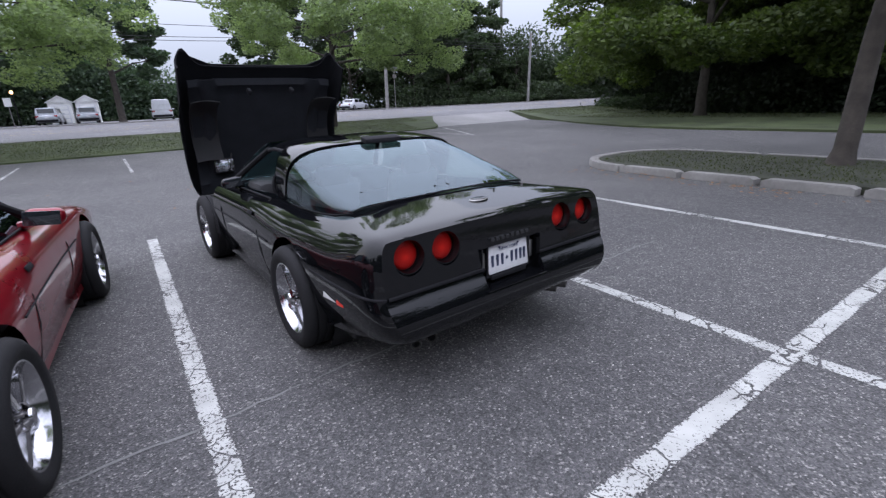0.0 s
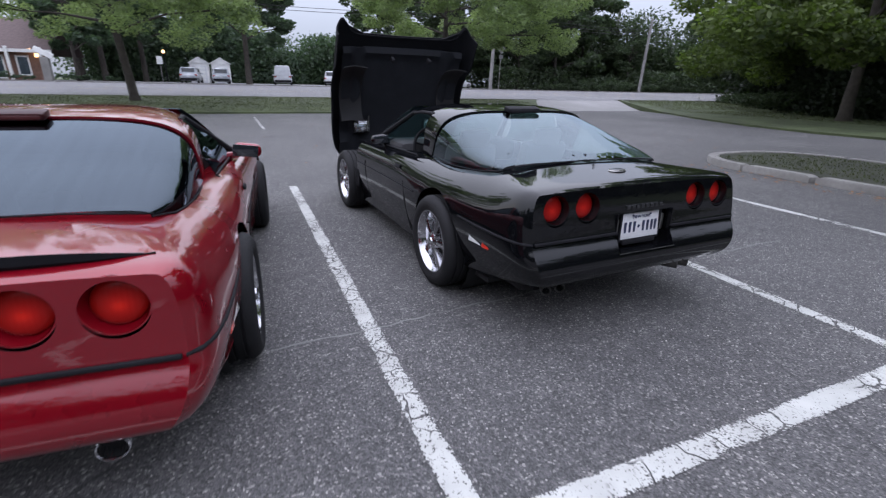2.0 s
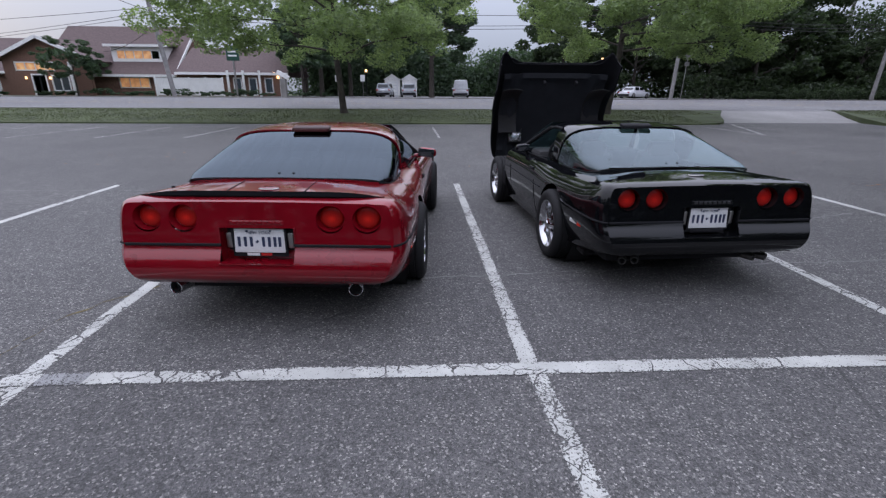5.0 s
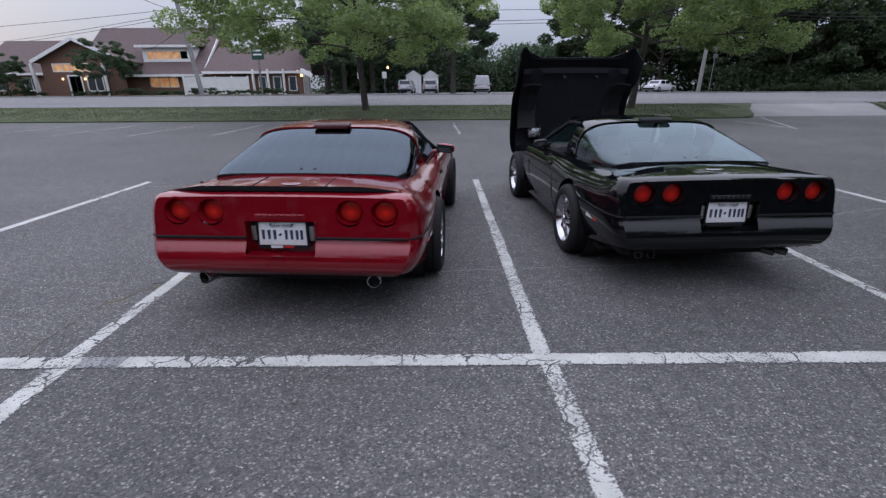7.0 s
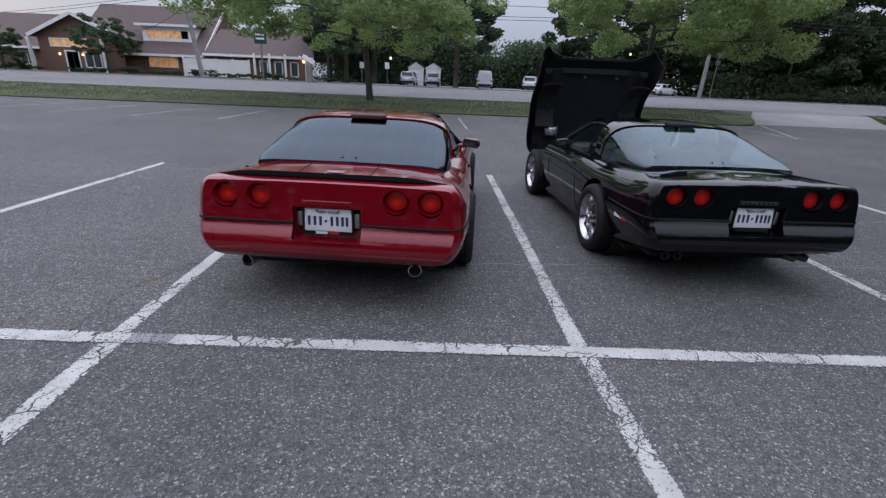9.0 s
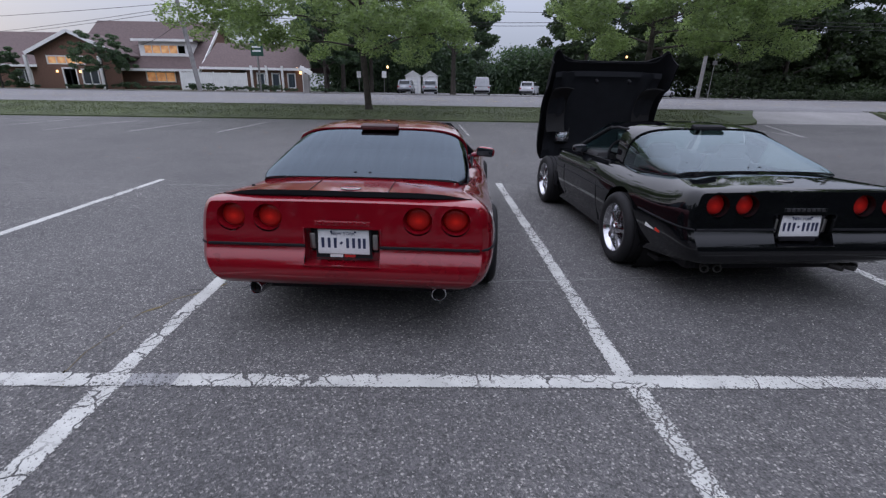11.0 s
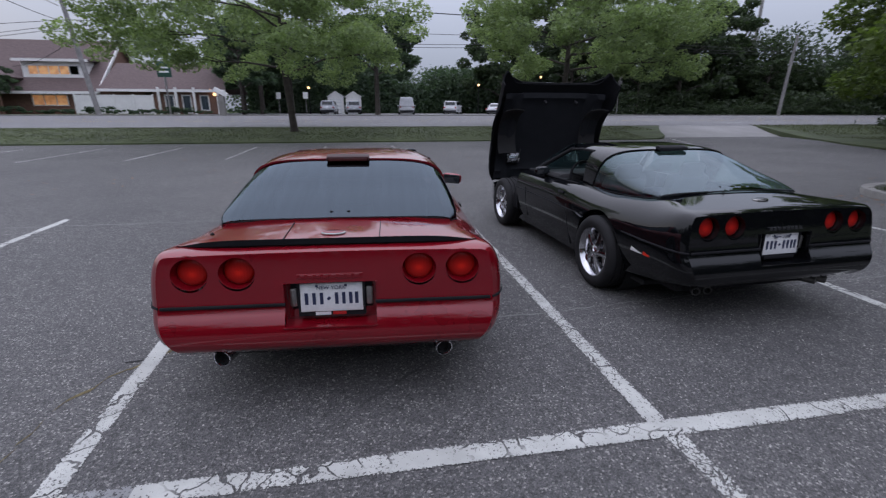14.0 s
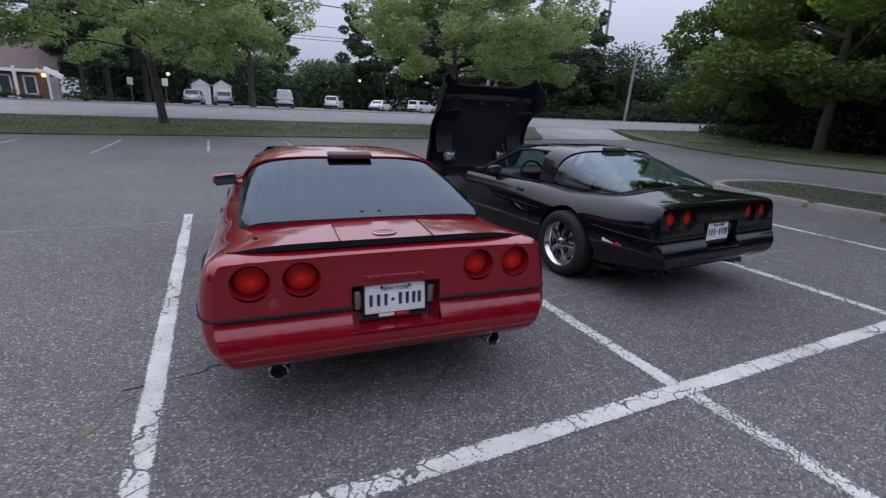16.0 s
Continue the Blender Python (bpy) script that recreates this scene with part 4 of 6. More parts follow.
part("frame", wall_with_holes(-45.1, -43.4, 0, 2.35, FY - 2.53, 0.1, [(-44.95, -43.55, 0, 2.2)]), WHITE_PAINT, door, "white door frame", smooth=False)
for x in (-45.6, -42.95):
    w = part("wall_lamp", box(0.16, 0.16, 0.26, (x, FY - 2.62, 1.9), 0.03), LAMP, house, "lit wall lantern")
for x in (-48.6, -40.2):
    part("column", box(0.3, 0.3, 3.6, (x, FY - 3.0, 1.8), 0.02), WHITE_PAINT, house, "white porch column", smooth=False)
# left wing
part("wall", wall_with_holes(-58, -49.0, 0, 3.0, FY, 0.3, [(-56.5, -54.6, 0.6, 2.2), (-52.6, -50.7, 0.6, 2.2)]), BRICK, house, "tan brick wall", smooth=False)
window(house, -56.5, -54.6, 0.6, 2.2, FY + 0.08, 2)
window(house, -52.6, -50.7, 0.6, 2.2, FY + 0.08, 2)
gable_roof(-58, -48.2, FY, FY + 12, 3.0, 6.9, 0.6, house)
# right wing with white porch
holes = [(-23.0, -22.0, 0.1, 2.1), (-21.2, -20.2, 0.1, 2.1), (-19.3, -18.3, 0.4, 2.1)]
part("wall", wall_with_holes(-24.2, -16.8, 0, 2.9, FY - 1.0, 0.3, holes), BRICK, house, "tan brick wall", smooth=False)
for h in holes:
    window(house, *h, FY - 0.95, 1)
gable_roof(-29.0, -16.8, FY - 1.0, FY + 9, 2.9, 5.8, 0.5, house)
for x in (-23.4, -21.6, -19.7, -17.2):
    part("column", box(0.24, 0.24, 2.9, (x, FY - 1.5, 1.45), 0.02), WHITE_PAINT, house, "white porch column", smooth=False)
for x in (-17.6, -18.0):
    part("wall_lamp", box(0.26, 0.2, 0.32, (x, FY - 1.2, 2.2 - (x + 17.6)), 0.04), LAMP, house, "lit wall lantern")

fence = holder("vinyl_fence", pose(0.6, 0, 1.06), "white vinyl privacy fence beside the building", "fence")
for k in range(5):
    x = -31.6 + k * 1.9
    part("post", box(0.14, 0.14, 2.1, (x, FY - 3.2, 1.05), 0.01), WHITE_PAINT, fence, smooth=False)
    if k < 4:
        for j in range(9):
            part("slat", box(0.188, 0.03, 1.85, (x + 0.15 + j * 0.2, FY - 3.2, 1.0)), WHITE_PAINT, fence, smooth=False)
        part("rail", box(1.9, 0.06, 0.1, (x + 0.95, FY - 3.2, 1.95)), WHITE_PAINT, fence, smooth=False)
for k, x in enumerate((-52, -49.5, -47.5, -42.0, -39.8, -36.5, -34, -32, -30, -28, -26, -24, -22.2, -20.4, -18.6, -14.5, -12)):
    shrub(pose(x, FY - 4.4, 1.04), 1.5, (0.55, 0.9, 0.5, 0.6)[k % 4], 200 + k, "trimmed dark green shrub before the building", LEAF_WOOD, 1500)
tree(pose(-37.6, FY - 6.5, 1.03), 31, 5.6, 3.5, 1.9, 17000, 0.085, LEAF_WOOD, "small dark tree in front of the building", 0.09, clumps=110, pad=0.75)
tree(pose(-49.4, FY - 6, 1.03), 32, 4.6, 2.6, 0.6, 12000, 0.09, LEAF_WOOD, "small dark tree in front of the building", 0.09, clumps=90, pad=0.85)
tree(pose(-14.0, FY - 4, 1.03), 33, 9.0, 4.0, 2.6, 9000, 0.2, LEAF_WOOD, "dark shade tree beside the building", 0.18, clumps=50)


# ---- sheds ----
def shed(x, y):
    s = holder("garden_shed", pose(x, y, 1.04), "small white gabled shed across the road", "shed", "white sheds")
    part("body", box(2.1, 2.4, 2.3, (0, 1.2, 1.15), 0.02), WHITE_PAINT, s, smooth=False)
    bm = sheet([[(-1.05, -0.02, 2.3), (1.05, -0.02, 2.3)], [(-0.01, -0.02, 2.95), (0.01, -0.02, 2.95)]])
    part("gable", thick(bm, 0.05), WHITE_PAINT, s, "white gable panel", smooth=False)
    bm = bmesh.new()
    for sg in (-1, 1):
        box(1.35, 2.7, 0.07, (sg * 0.58, 1.2, 2.66), turn=pose(0, 0, 0, 0, 31 * sg, 0), bm=bm)
    part("roof", bm, WHITE_PAINT, s, "white roof", smooth=False)
    d = part("door", box(1.5, 0.05, 1.95, (0, -0.03, 1.0), 0.01), CAR_WHITE, s, "white panelled door", smooth=False)
    for k in range(4):
        part("panel", box(1.3, 0.02, 0.36, (0, -0.065, 0.35 + k * 0.46), 0.008), WHITE_PAINT, d, smooth=False)


shed(-4.5, 67.0)
shed(-2.05, 67.0)


# ---- parked cars across the road ----
def wheel_simple(parent, x, y, r, side):
    w = part("wheel", lathe([(-0.1, 0.05), (-0.1, r * 0.62), (-0.09, r * 0.66), (0.09, r * 0.66), (0.1, r * 0.62), (0.07, 0.05)], 20), STEEL, parent, "alloy wheel")
    w.location = (x, y, r)
    part("tyre", lathe([(-0.1, r * 0.64), (-0.11, r * 0.9), (-0.08, r), (0.08, r), (0.11, r * 0.9), (0.1, r * 0.64)], 20), RUBBER, w, "black tyre")


def far_car(m, name, paint, L, W, H, label, style):
    """A parked car: lower body, cabin with glass, lamps, wheels. It faces +y."""
    c = holder(name, m, label, "car")
    hood, boot = (0.27, 0.03) if style == "suv" else (0.27, 0.17) if style == "sedan" else (0.14, 0.0)
    zs = H * (0.60 if style != "van" else 0.5)
    rows = []
    for u, w, zb, zt in ((0, .84, .42, .86), (.02, .94, .32, .97), (.12, 1, .22, 1.0), (.5, 1, .2, 1.0), (.8, 1, .2, .94), (.95, .93, .24, .84), (1, .76, .34, .66)):
        y, hw, zt = u * L, w * W / 2, zt * zs
        zb *= 1
        rows.append([(-hw * .9, y, zb), (-hw, y, zb + .15), (-hw, y, zt * .75), (-hw * .93, y, zt), (0, y, zt + .03), (hw * .93, y, zt), (hw, y, zt * .75), (hw, y, zb + .15), (hw * .9, y, zb), (-hw * .9, y, zb)])
    bm = sheet(rows)
    bm.faces.new([v for v in bm.verts if v.co.y < 1e-4][:9])
    bm.faces.new([v for v in bm.verts if v.co.y > L - 1e-4][:9])
    bmesh.ops.recalc_face_normals(bm, faces=bm.faces)
    part("body", bm, paint, c, sharp=50)
    y0, y1 = boot * L, (1 - hood) * L
    rear = 0.10 if style != "sedan" else 0.45
    cab = []
    for z, a, b, w in ((zs * .98, y0, y1, .92), (zs + (H - zs) * .55, y0 + rear * .5, y1 - .42, .86), (H - .05, y0 + rear, y1 - .8, .76), (H, y0 + rear + .15, y1 - 1.0, .66)):
        hw = w * W / 2
        cab.append([(-hw, a, z), (-hw, b, z), (hw, b, z), (hw, a, z), (-hw, a, z)])
    bm = sheet(cab)
    bm.faces.new([v for v in bm.verts if abs(v.co.z - H) < 1e-4][:4])
    bmesh.ops.recalc_face_normals(bm, faces=bm.faces)
    part("cabin", bm, paint, c, sharp=35)
    hz = (zs + H) / 2 + 0.02
    if style != "van":
        for sg in (-1, 1):
            for a, b in ((.18, .48), (.53, .84)):
                ya, yb = y0 + (y1 - y0) * a, y0 + (y1 - y0) * b
                part("side_window", box(.03, yb - ya, (H - zs) * .62, (sg * W * .434, (ya + yb) / 2, hz), .01, pose(0, 0, 0, 0, -sg * 9, 0)), CAR_GLASS, c, smooth=False)
    part("rear_window", box(W * .7, .03, (H - zs) * (.62 if style != "van" else .3), (0, y0 + rear * .42, hz + (.1 if style == "van" else 0)), .01, pose(0, 0, 0, -8 if style != "sedan" else -32, 0, 0)), CAR_GLASS if style != "van" else paint, c, smooth=False)
    part("windscreen", box(W * .74, .03, (H - zs) * .95, (0, y1 - .40, hz), .01, pose(0, 0, 0, 40, 0, 0)), CAR_GLASS, c, smooth=False)
    for sg in (-1, 1):
        part("tail_lamp", box(.26, .06, .18, (sg * W * .39, .03, zs * .84), .02), LENS, c, "red tail lamp")
        part("headlamp", box(.34, .1, .16, (sg * W * .34, L - .12, zs * .66), .03), CLEAR, c, "clear headlamp")
        part("mirror", box(.2, .1, .13, (sg * (W / 2 + .08), y1 - .5, zs + .06), .03), paint, c)
    part("bumper", box(W * .9, .12, .2, (0, .0, .42), .04), TRIM, c, "dark rear bumper")
    part("number_plate", box(.30, .02, .15, (0, -.02, zs * .72)), PLATE, c, "white plate", smooth=False)
    for y in (L * .19, L * .80):
        for sg in (-1, 1):
            wheel_simple(c, sg * (W / 2 - .08), y, .33, sg)
    return c


far_car(pose(-5.25, 59.5, 1.04, 0, 0, -4), "parked_suv", CAR_SILVER, 4.5, 1.85, 1.66, "silver sport utility car parked before the sheds", "suv")
far_car(pose(-1.95, 59.3, 1.04, 0, 0, 4), "parked_suv", CAR_SILVER, 4.5, 1.85, 1.62, "silver sport utility car parked before the sheds", "suv")
far_car(pose(4.4, 56.8, 1.04, 0, 0, -5), "parked_van", CAR_WHITE, 4.9, 1.95, 2.05, "plain white cargo van parked across the road", "van")
far_car(pose(10.4, 60.0, 1.04, 0, 0, -22), "parked_suv", CAR_WHITE, 4.6, 1.88, 1.68, "white sport utility car parked across the road", "suv")
far_car(pose(16.2, 60.5, 1.04, 0, 0, -40), "parked_sedan", CAR_WHITE, 4.7, 1.84, 1.45, "white sedan parked across the road", "sedan")
far_car(pose(21.7, 60.8, 1.04, 0, 0, -60), "parked_suv", CAR_WHITE, 4.6, 1.85, 1.65, "white sport utility car parked at the edge of the woods", "suv")
far_car(pose(25.7, 59.0, 1.04, 0, 0, -58), "parked_sedan", CAR_WHITE, 4.8, 1.84, 1.45, "white sedan with dark windows parked by the woods", "sedan")


# ---- poles, wires, signs, lamps ----
def pole(name, foot, top, r, label, mat=None, arm=True, collar=False):
    h = Vector(top) - Vector(foot)
    p = holder(name, pose(*foot), label, "pole")
    part("post", tube([(0, 0, -0.3), tuple(h * 0.5), tuple(h)], [r, r * 0.9, r * 0.72], 12), mat or GREY_WOOD, p, "weathered wooden post")
    if arm:
        part("crossarm", box(2.4, 0.1, 0.12, tuple(h * 0.93), 0.01), GREY_WOOD, p, smooth=False)
        for x in (-1.05, -0.5, 0.5, 1.05):
            part("insulator", lathe([(0, .001), (0, .05), (.05, .06), (.12, .03), (.16, .001)], 10, "Z"), STEEL, p, "grey insulator").location = h * 0.93 + Vector((x, 0, 0.06))
        part("transformer", lathe([(0, .001), (0, .2), (.75, .2), (.82, .001)], 16, "Z"), STEEL, p, "grey transformer can").location = h * 0.78 + Vector((0.1, 0.36, 0))
    return p


pole("utility_pole", (-25.5, 48.2, 1.0), (-27.0, 48.2, 13.6), 0.23, "leaning grey wooden utility pole at the roadside")
part("lamp_arm", tube([(0, 0, 0), (-0.9, -1.0, 0.5), (-1.2, -1.9, 0.5)], 0.035, 8), STEEL, bpy.data.objects["utility_pole"], "steel lamp arm").location = (-1.5, 0, 9.3)
part("lamp_head", box(0.25, 0.6, 0.13, (-2.75, -2.1, 9.75), 0.04), STEEL, bpy.data.objects["utility_pole"], "grey street lamp head")
pole("utility_pole", (26.55, 48.7, 1.0), (26.9, 48.7, 11.5), 0.2, "pale utility pole on the far walk of the road")
pole("utility_pole", (50.6, 50.0, 1.0), (51.1, 50.0, 10.3), 0.2, "pale leaning utility pole beside the road", arm=False)
pole("utility_pole", (59.7, 66.0, 1.0), (59.9, 66.0, 22.0), 0.28, "tall pale utility pole behind the trees")


def wires(a, b, sag, names=1):
    for k in range(names):
        pts = [Vector(a) + (Vector(b) - Vector(a)) * u - Vector((0, 0, sag * 4 * u * (1 - u))) for u in [n / 16 for n in range(17)]]
        ob = part("overhead_wire", tube([tuple(p) for p in pts], 0.024, 5), WIRE)
        tagged(ob, "thin black overhead wire along the road", "wire")


# a bundle runs from the near pole over the building, and on along the road to the other poles
for z, end, drop in ((9.2, (-92, 74, 9.5), 0.25), (8.85, (-85, 84, 8.9), 0.9), (8.55, (-85, 84, 8.5), 0.9)):
    wires((-26.5, 48.2, z), end, 0.3)
    wires((-26.5, 48.2, z), (26.85, 48.7, z), drop)
    wires((26.85, 48.7, z), (51.05, 50.0, z - 0.3), 0.4)
    wires((51.05, 50.0, z - 0.3), (130, 46, z), 1.0)
for x in (-1.0, 1.0):
    wires((-26.8 + x, 48.2, 12.8), (26.9 + x, 48.7, 10.8), 0.7)
wires((-26.5, 48.2, 7.6), (-38, 58.5, 6.0), 0.5)
wires((-26.5, 48.2, 8.9), (-20, 20, 8.6), 0.4)

sg = holder("road_sign", pose(27.8, 48.95, 1.06), "diamond shaped warning sign seen from behind on a thin post", "sign")
part("post", tube([(0, 0, 0), (0.1, 0, 4.6)], 0.04, 8), STEEL, sg)
part("diamond", box(0.75, 0.02, 0.75, (0.1, -0.05, 4.4), 0.0, pose(0, 0, 0, 0, 45, 0)), STEEL, sg, "grey metal back", smooth=False)
part("plate", box(0.5, 0.02, 0.4, (0.09, -0.05, 3.55)), STEEL, sg, "grey metal back", smooth=False)
for x, y, z in ((-7.6, 58.2, 1.04), (-11.0, 60.0, 1.04)):
    s = holder("small_sign", pose(x, y, z), "small pale roadside sign on a post", "sign")
    part("post", tube([(0, 0, 0), (0, 0, 2.3)], 0.04, 6), STEEL, s)
    part("board", box(0.55, 0.03, 0.75, (0, -0.05, 2.2), 0.01), WHITE_PAINT, s, smooth=False)
gs = holder("shop_sign", pose(-20.5, 51.6, 1.06), "tall dark green shop sign with pale bars", "sign")
part("post", box(0.16, 0.16, 4.2, (0, 0, 2.1), 0.01), STEEL, gs, smooth=False)
part("board", box(1.3, 0.18, 1.5, (0, 0, 4.4), 0.03), SIGN_GREEN, gs, "green sign board")
for k in range(2):
    part("bar", box(0.9, 0.02, 0.16, (0, -0.1, 4.55 - k * 0.4)), WHITE_PAINT, gs, "pale bar", smooth=False)
mon = holder("stone_lantern", pose(-15.4, 51.5, 1.06), "pale stone post with a slanted top at the roadside", "post")
part("pillar", box(0.6, 0.6, 1.9, (0, 0, 0.95), 0.05), KERB, mon, smooth=False)
part("cap", box(1.4, 0.25, 0.45, (0, 0, 2.25), 0.05, pose(0, 0, 0, 0, 28, 0)), WHITE_PAINT, mon, smooth=False)


def lamp_post(x, y, h):
    s = holder("lamp_post", pose(x, y, 1.05), "slim dark lamp post with a lit globe", "lamp post", "lamp posts")
    part("post", tube([(0, 0, 0), (0, 0, h)], 0.05, 8), TRIM, s)
    part("globe", lathe([(h - .02, .001), (h, .1), (h + .16, .15), (h + .3, .08), (h + .33, .001)], 12, "Z"), LAMP, s, "warm lit globe")


lamp_post(-7.4, 60.5, 3.0)
lamp_post(15.75, 66, 3.85)
lamp_post(25.5, 67, 5.1)


# ---- the two sports cars ----
# each car is built facing +y with its tail at y = 0
RY, FYW = 1.02, 3.46   # axles
TYRE = 0.328


def smooth_table(ys, table):
    """Columns of a table over ys, eased between its rows."""
    xs = [r[0] for r in table]
    cols = np.array([r[1:] for r in table], float)
    out = []
    for y in ys:
        i = min(max(int(np.searchsorted(xs, y)) - 1, 0), len(xs) - 2)
        u = (y - xs[i]) / (xs[i + 1] - xs[i])
        p0, p1, p2, p3 = cols[max(i - 1, 0)], cols[i], cols[i + 1], cols[min(i + 2, len(xs) - 1)]
        s1 = (p2 - p0) / (xs[i + 1] - xs[max(i - 1, 0)]) * (xs[i + 1] - xs[i])
        s2 = (p3 - p1) / (xs[min(i + 2, len(xs) - 1)] - xs[i]) * (xs[i + 1] - xs[i])
        out.append((2 * u**3 - 3 * u**2 + 1) * p1 + (u**3 - 2 * u**2 + u) * s1 + (-2 * u**3 + 3 * u**2) * p2 + (u**3 - u**2) * s2)
    return out


# y, floor z, floor half width, belt half width, shoulder half width, shoulder z, centre z
BODY = [
    (0.00, .335, .655, .806, .782, .862, .872),
    (0.04, .322, .690, .846, .802, .876, .889),
    (0.14, .306, .740, .876, .808, .884, .899),
    (0.40, .280, .805, .893, .795, .893, .914),
    (0.80, .230, .84, .900, .745, .893, .924),
    (1.25, .185, .86, .900, .725, .865, .870),
    (1.75, .170, .86, .892, .725, .845, .850),
    (2.35, .170, .86, .885, .735, .825, .830),
    (3.00, .170, .86, .890, .765, .815, .835),
    (3.46, .190, .86, .900, .780, .795, .800),
    (3.95, .200, .84, .890, .740, .725, .740),
    (4.30, .230, .78, .820, .650, .630, .650),
    (4.45, .300, .66, .680, .540, .540, .560),
    (4.48, .360, .60, .610, .480, .480, .500),
]
BELT = 0.61        # height of the black rub strip


def rake(y, z):
    """The tail panel leans forward above the strip and tucks in below it."""
    if z > BELT - 0.02:
        return max(0.0, 1 - y / 0.5) * (z - BELT) * 0.14
    u = min(max((z - .335) / .255, 0.0), 1.0)
    swell = .035 * (1 - u) ** 5 - .060 * u ** .6 * (1 - u) / .347
    return max(0.0, 1 - y / 0.4) * swell


def section(row, n=9, tuck=0.0, haunch=0.0):
    """Half an outline of the body, from the floor's middle to the top's middle."""
    zf, wf, wb, ws, zs, zc = row
    wf = min(wf, wb - .075)
    h = BELT - zf
    pts = [(0, zf), (wf * .6, zf), (wf - .012, zf + .003), (wf + (wb - wf) * .22, zf + .022)]
    for f in (.16, .24, .32, .40, .48, .57, .66, .75, .83):
        pts.append((wb - (.095 + .02 * tuck) * (1 - f) ** 2.4, zf + h * f))
    pts += [(wb, BELT - .03), (wb, BELT + .015)]
    w = ws - .045 - .15 * haunch
    for k in range(1, n + 1):
        a = k / n * math.pi / 2
        pts.append((w + (wb - w) * math.cos(a) ** (.60 + .36 * haunch), BELT + .015 + (zs - BELT - .015) * math.sin(a) ** .95))
    pts += [(w * .75, zs + (zc - zs) * .55), (w * .4, zs + (zc - zs) * .9), (0, zc)]
    return pts


def body_bm(short=False):
    ys = [0, .012, .03, .06, .10, .16, .25, .35, .48, .62, .76, .9, 1.05, 1.2, 1.4, 1.6, 1.85, 2.1, 2.4, 2.7, 3.0, 3.2, 3.4, 3.6, 3.8, 4.0, 4.15, 4.3, 4.4, 4.46, 4.48]
    if short:
        ys = [y for y in ys if y < 3.1]
    bm, rings = bmesh.new(), []
    for y, row in zip(ys, smooth_table(ys, BODY)):
        half = section(row, tuck=max(0.0, 1 - y / 0.5), haunch=float(np.interp(y, (0, .08, .40, 1.15, 1.8), (0, .12, 1, 1, 0))))
        loop = [(x, z) for x, z in half] + [(-x, z) for x, z in half[-2:0:-1]]
        rings.append([bm.verts.new((x, y + rake(y, z), z)) for x, z in loop])
    n = len(rings[0])
    for a, b in zip(rings, rings[1:]):
        for k in range(n):
            bm.faces.new((a[k], a[(k + 1) % n], b[(k + 1) % n], b[k]))
    for ring in (rings[0], rings[-1]):
        half = n // 2
        for k in range(half):
            p, q, r, s = ring[k], ring[(k + 1) % n], ring[(n - k - 1) % n], ring[(n - k) % n]
            vs = list(dict.fromkeys((p, q, r, s)))
            if len(vs) > 2:
                bm.faces.new(vs)
    bmesh.ops.recalc_face_normals(bm, faces=bm.faces)
    return bm


def carved(bm, cutters):
    """Cut closed shapes out of a closed shape; gives the mesh."""
    me = bpy.data.meshes.new("carved")
    bm.to_mesh(me)
    bm.free()
    ob = new("carved", me)
    tools = []
    for c in cutters:
        bmesh.ops.recalc_face_normals(c, faces=c.faces)
        cm = bpy.data.meshes.new("cutter")
        c.to_mesh(cm)
        c.free()
        t = new("cutter", cm)
        tools.append(t)
        mod = ob.modifiers.new("cut", "BOOLEAN")
        mod.operation, mod.solver, mod.object = "DIFFERENCE", "EXACT", t
    bpy.context.view_layer.update()
    dg = bpy.context.evaluated_depsgraph_get()
    out = bpy.data.meshes.new_from_object(ob.evaluated_get(dg))
    for o in (ob, *tools):
        bpy.data.objects.remove(o)
    return out


def cyl(r, d0, d1, axis, at, steps=36):
    bm = lathe([(d0, r), (d1, r)], steps, axis)
    bmesh.ops.holes_fill(bm, edges=bm.edges)
    bmesh.ops.translate(bm, vec=at, verts=bm.verts)
    return bm


SPOIL = plain("satin_black", (.009, .0095, .011), .65, spec=.06)
BADGE = plain("badge_grey", (.012, .012, .013), .5)
SOOTY = plain("sooty_steel", (.11, .107, .103), .5, .9, vary=.3, scale=20)
LIGHTS = [(-0.650, 0.776), (-0.435, 0.776), (0.435, 0.776), (0.650, 0.776)]


def tail_y(z):
    return rake(0, z)


def arch(w, base, top, n=32, power=4.6):
    """Half-oval rib over the cabin."""
    out = []
    for k in range(n + 1):
        a = math.pi * k / n
        c, s = math.cos(a), math.sin(a)
        out.append((w * math.copysign(abs(c) ** (2 / power), c), base + (top - base) * abs(s) ** (2 / power)))
    return out


# y, half width at belt, belt z, top z
HATCH = [(0.555, .650, .893, .930), (0.66, .700, .872, .970), (0.78, .715, .860, 1.011), (0.92, .720, .852, 1.056), (1.08, .715, .843, 1.114), (1.24, .705, .838, 1.167), (1.34, .700, .836, 1.196)]
ROOF = [(1.34, .700, .858, 1.201), (1.42, .696, .856, 1.213), (1.54, .686, .852, 1.225), (1.66, .677, .848, 1.231)]


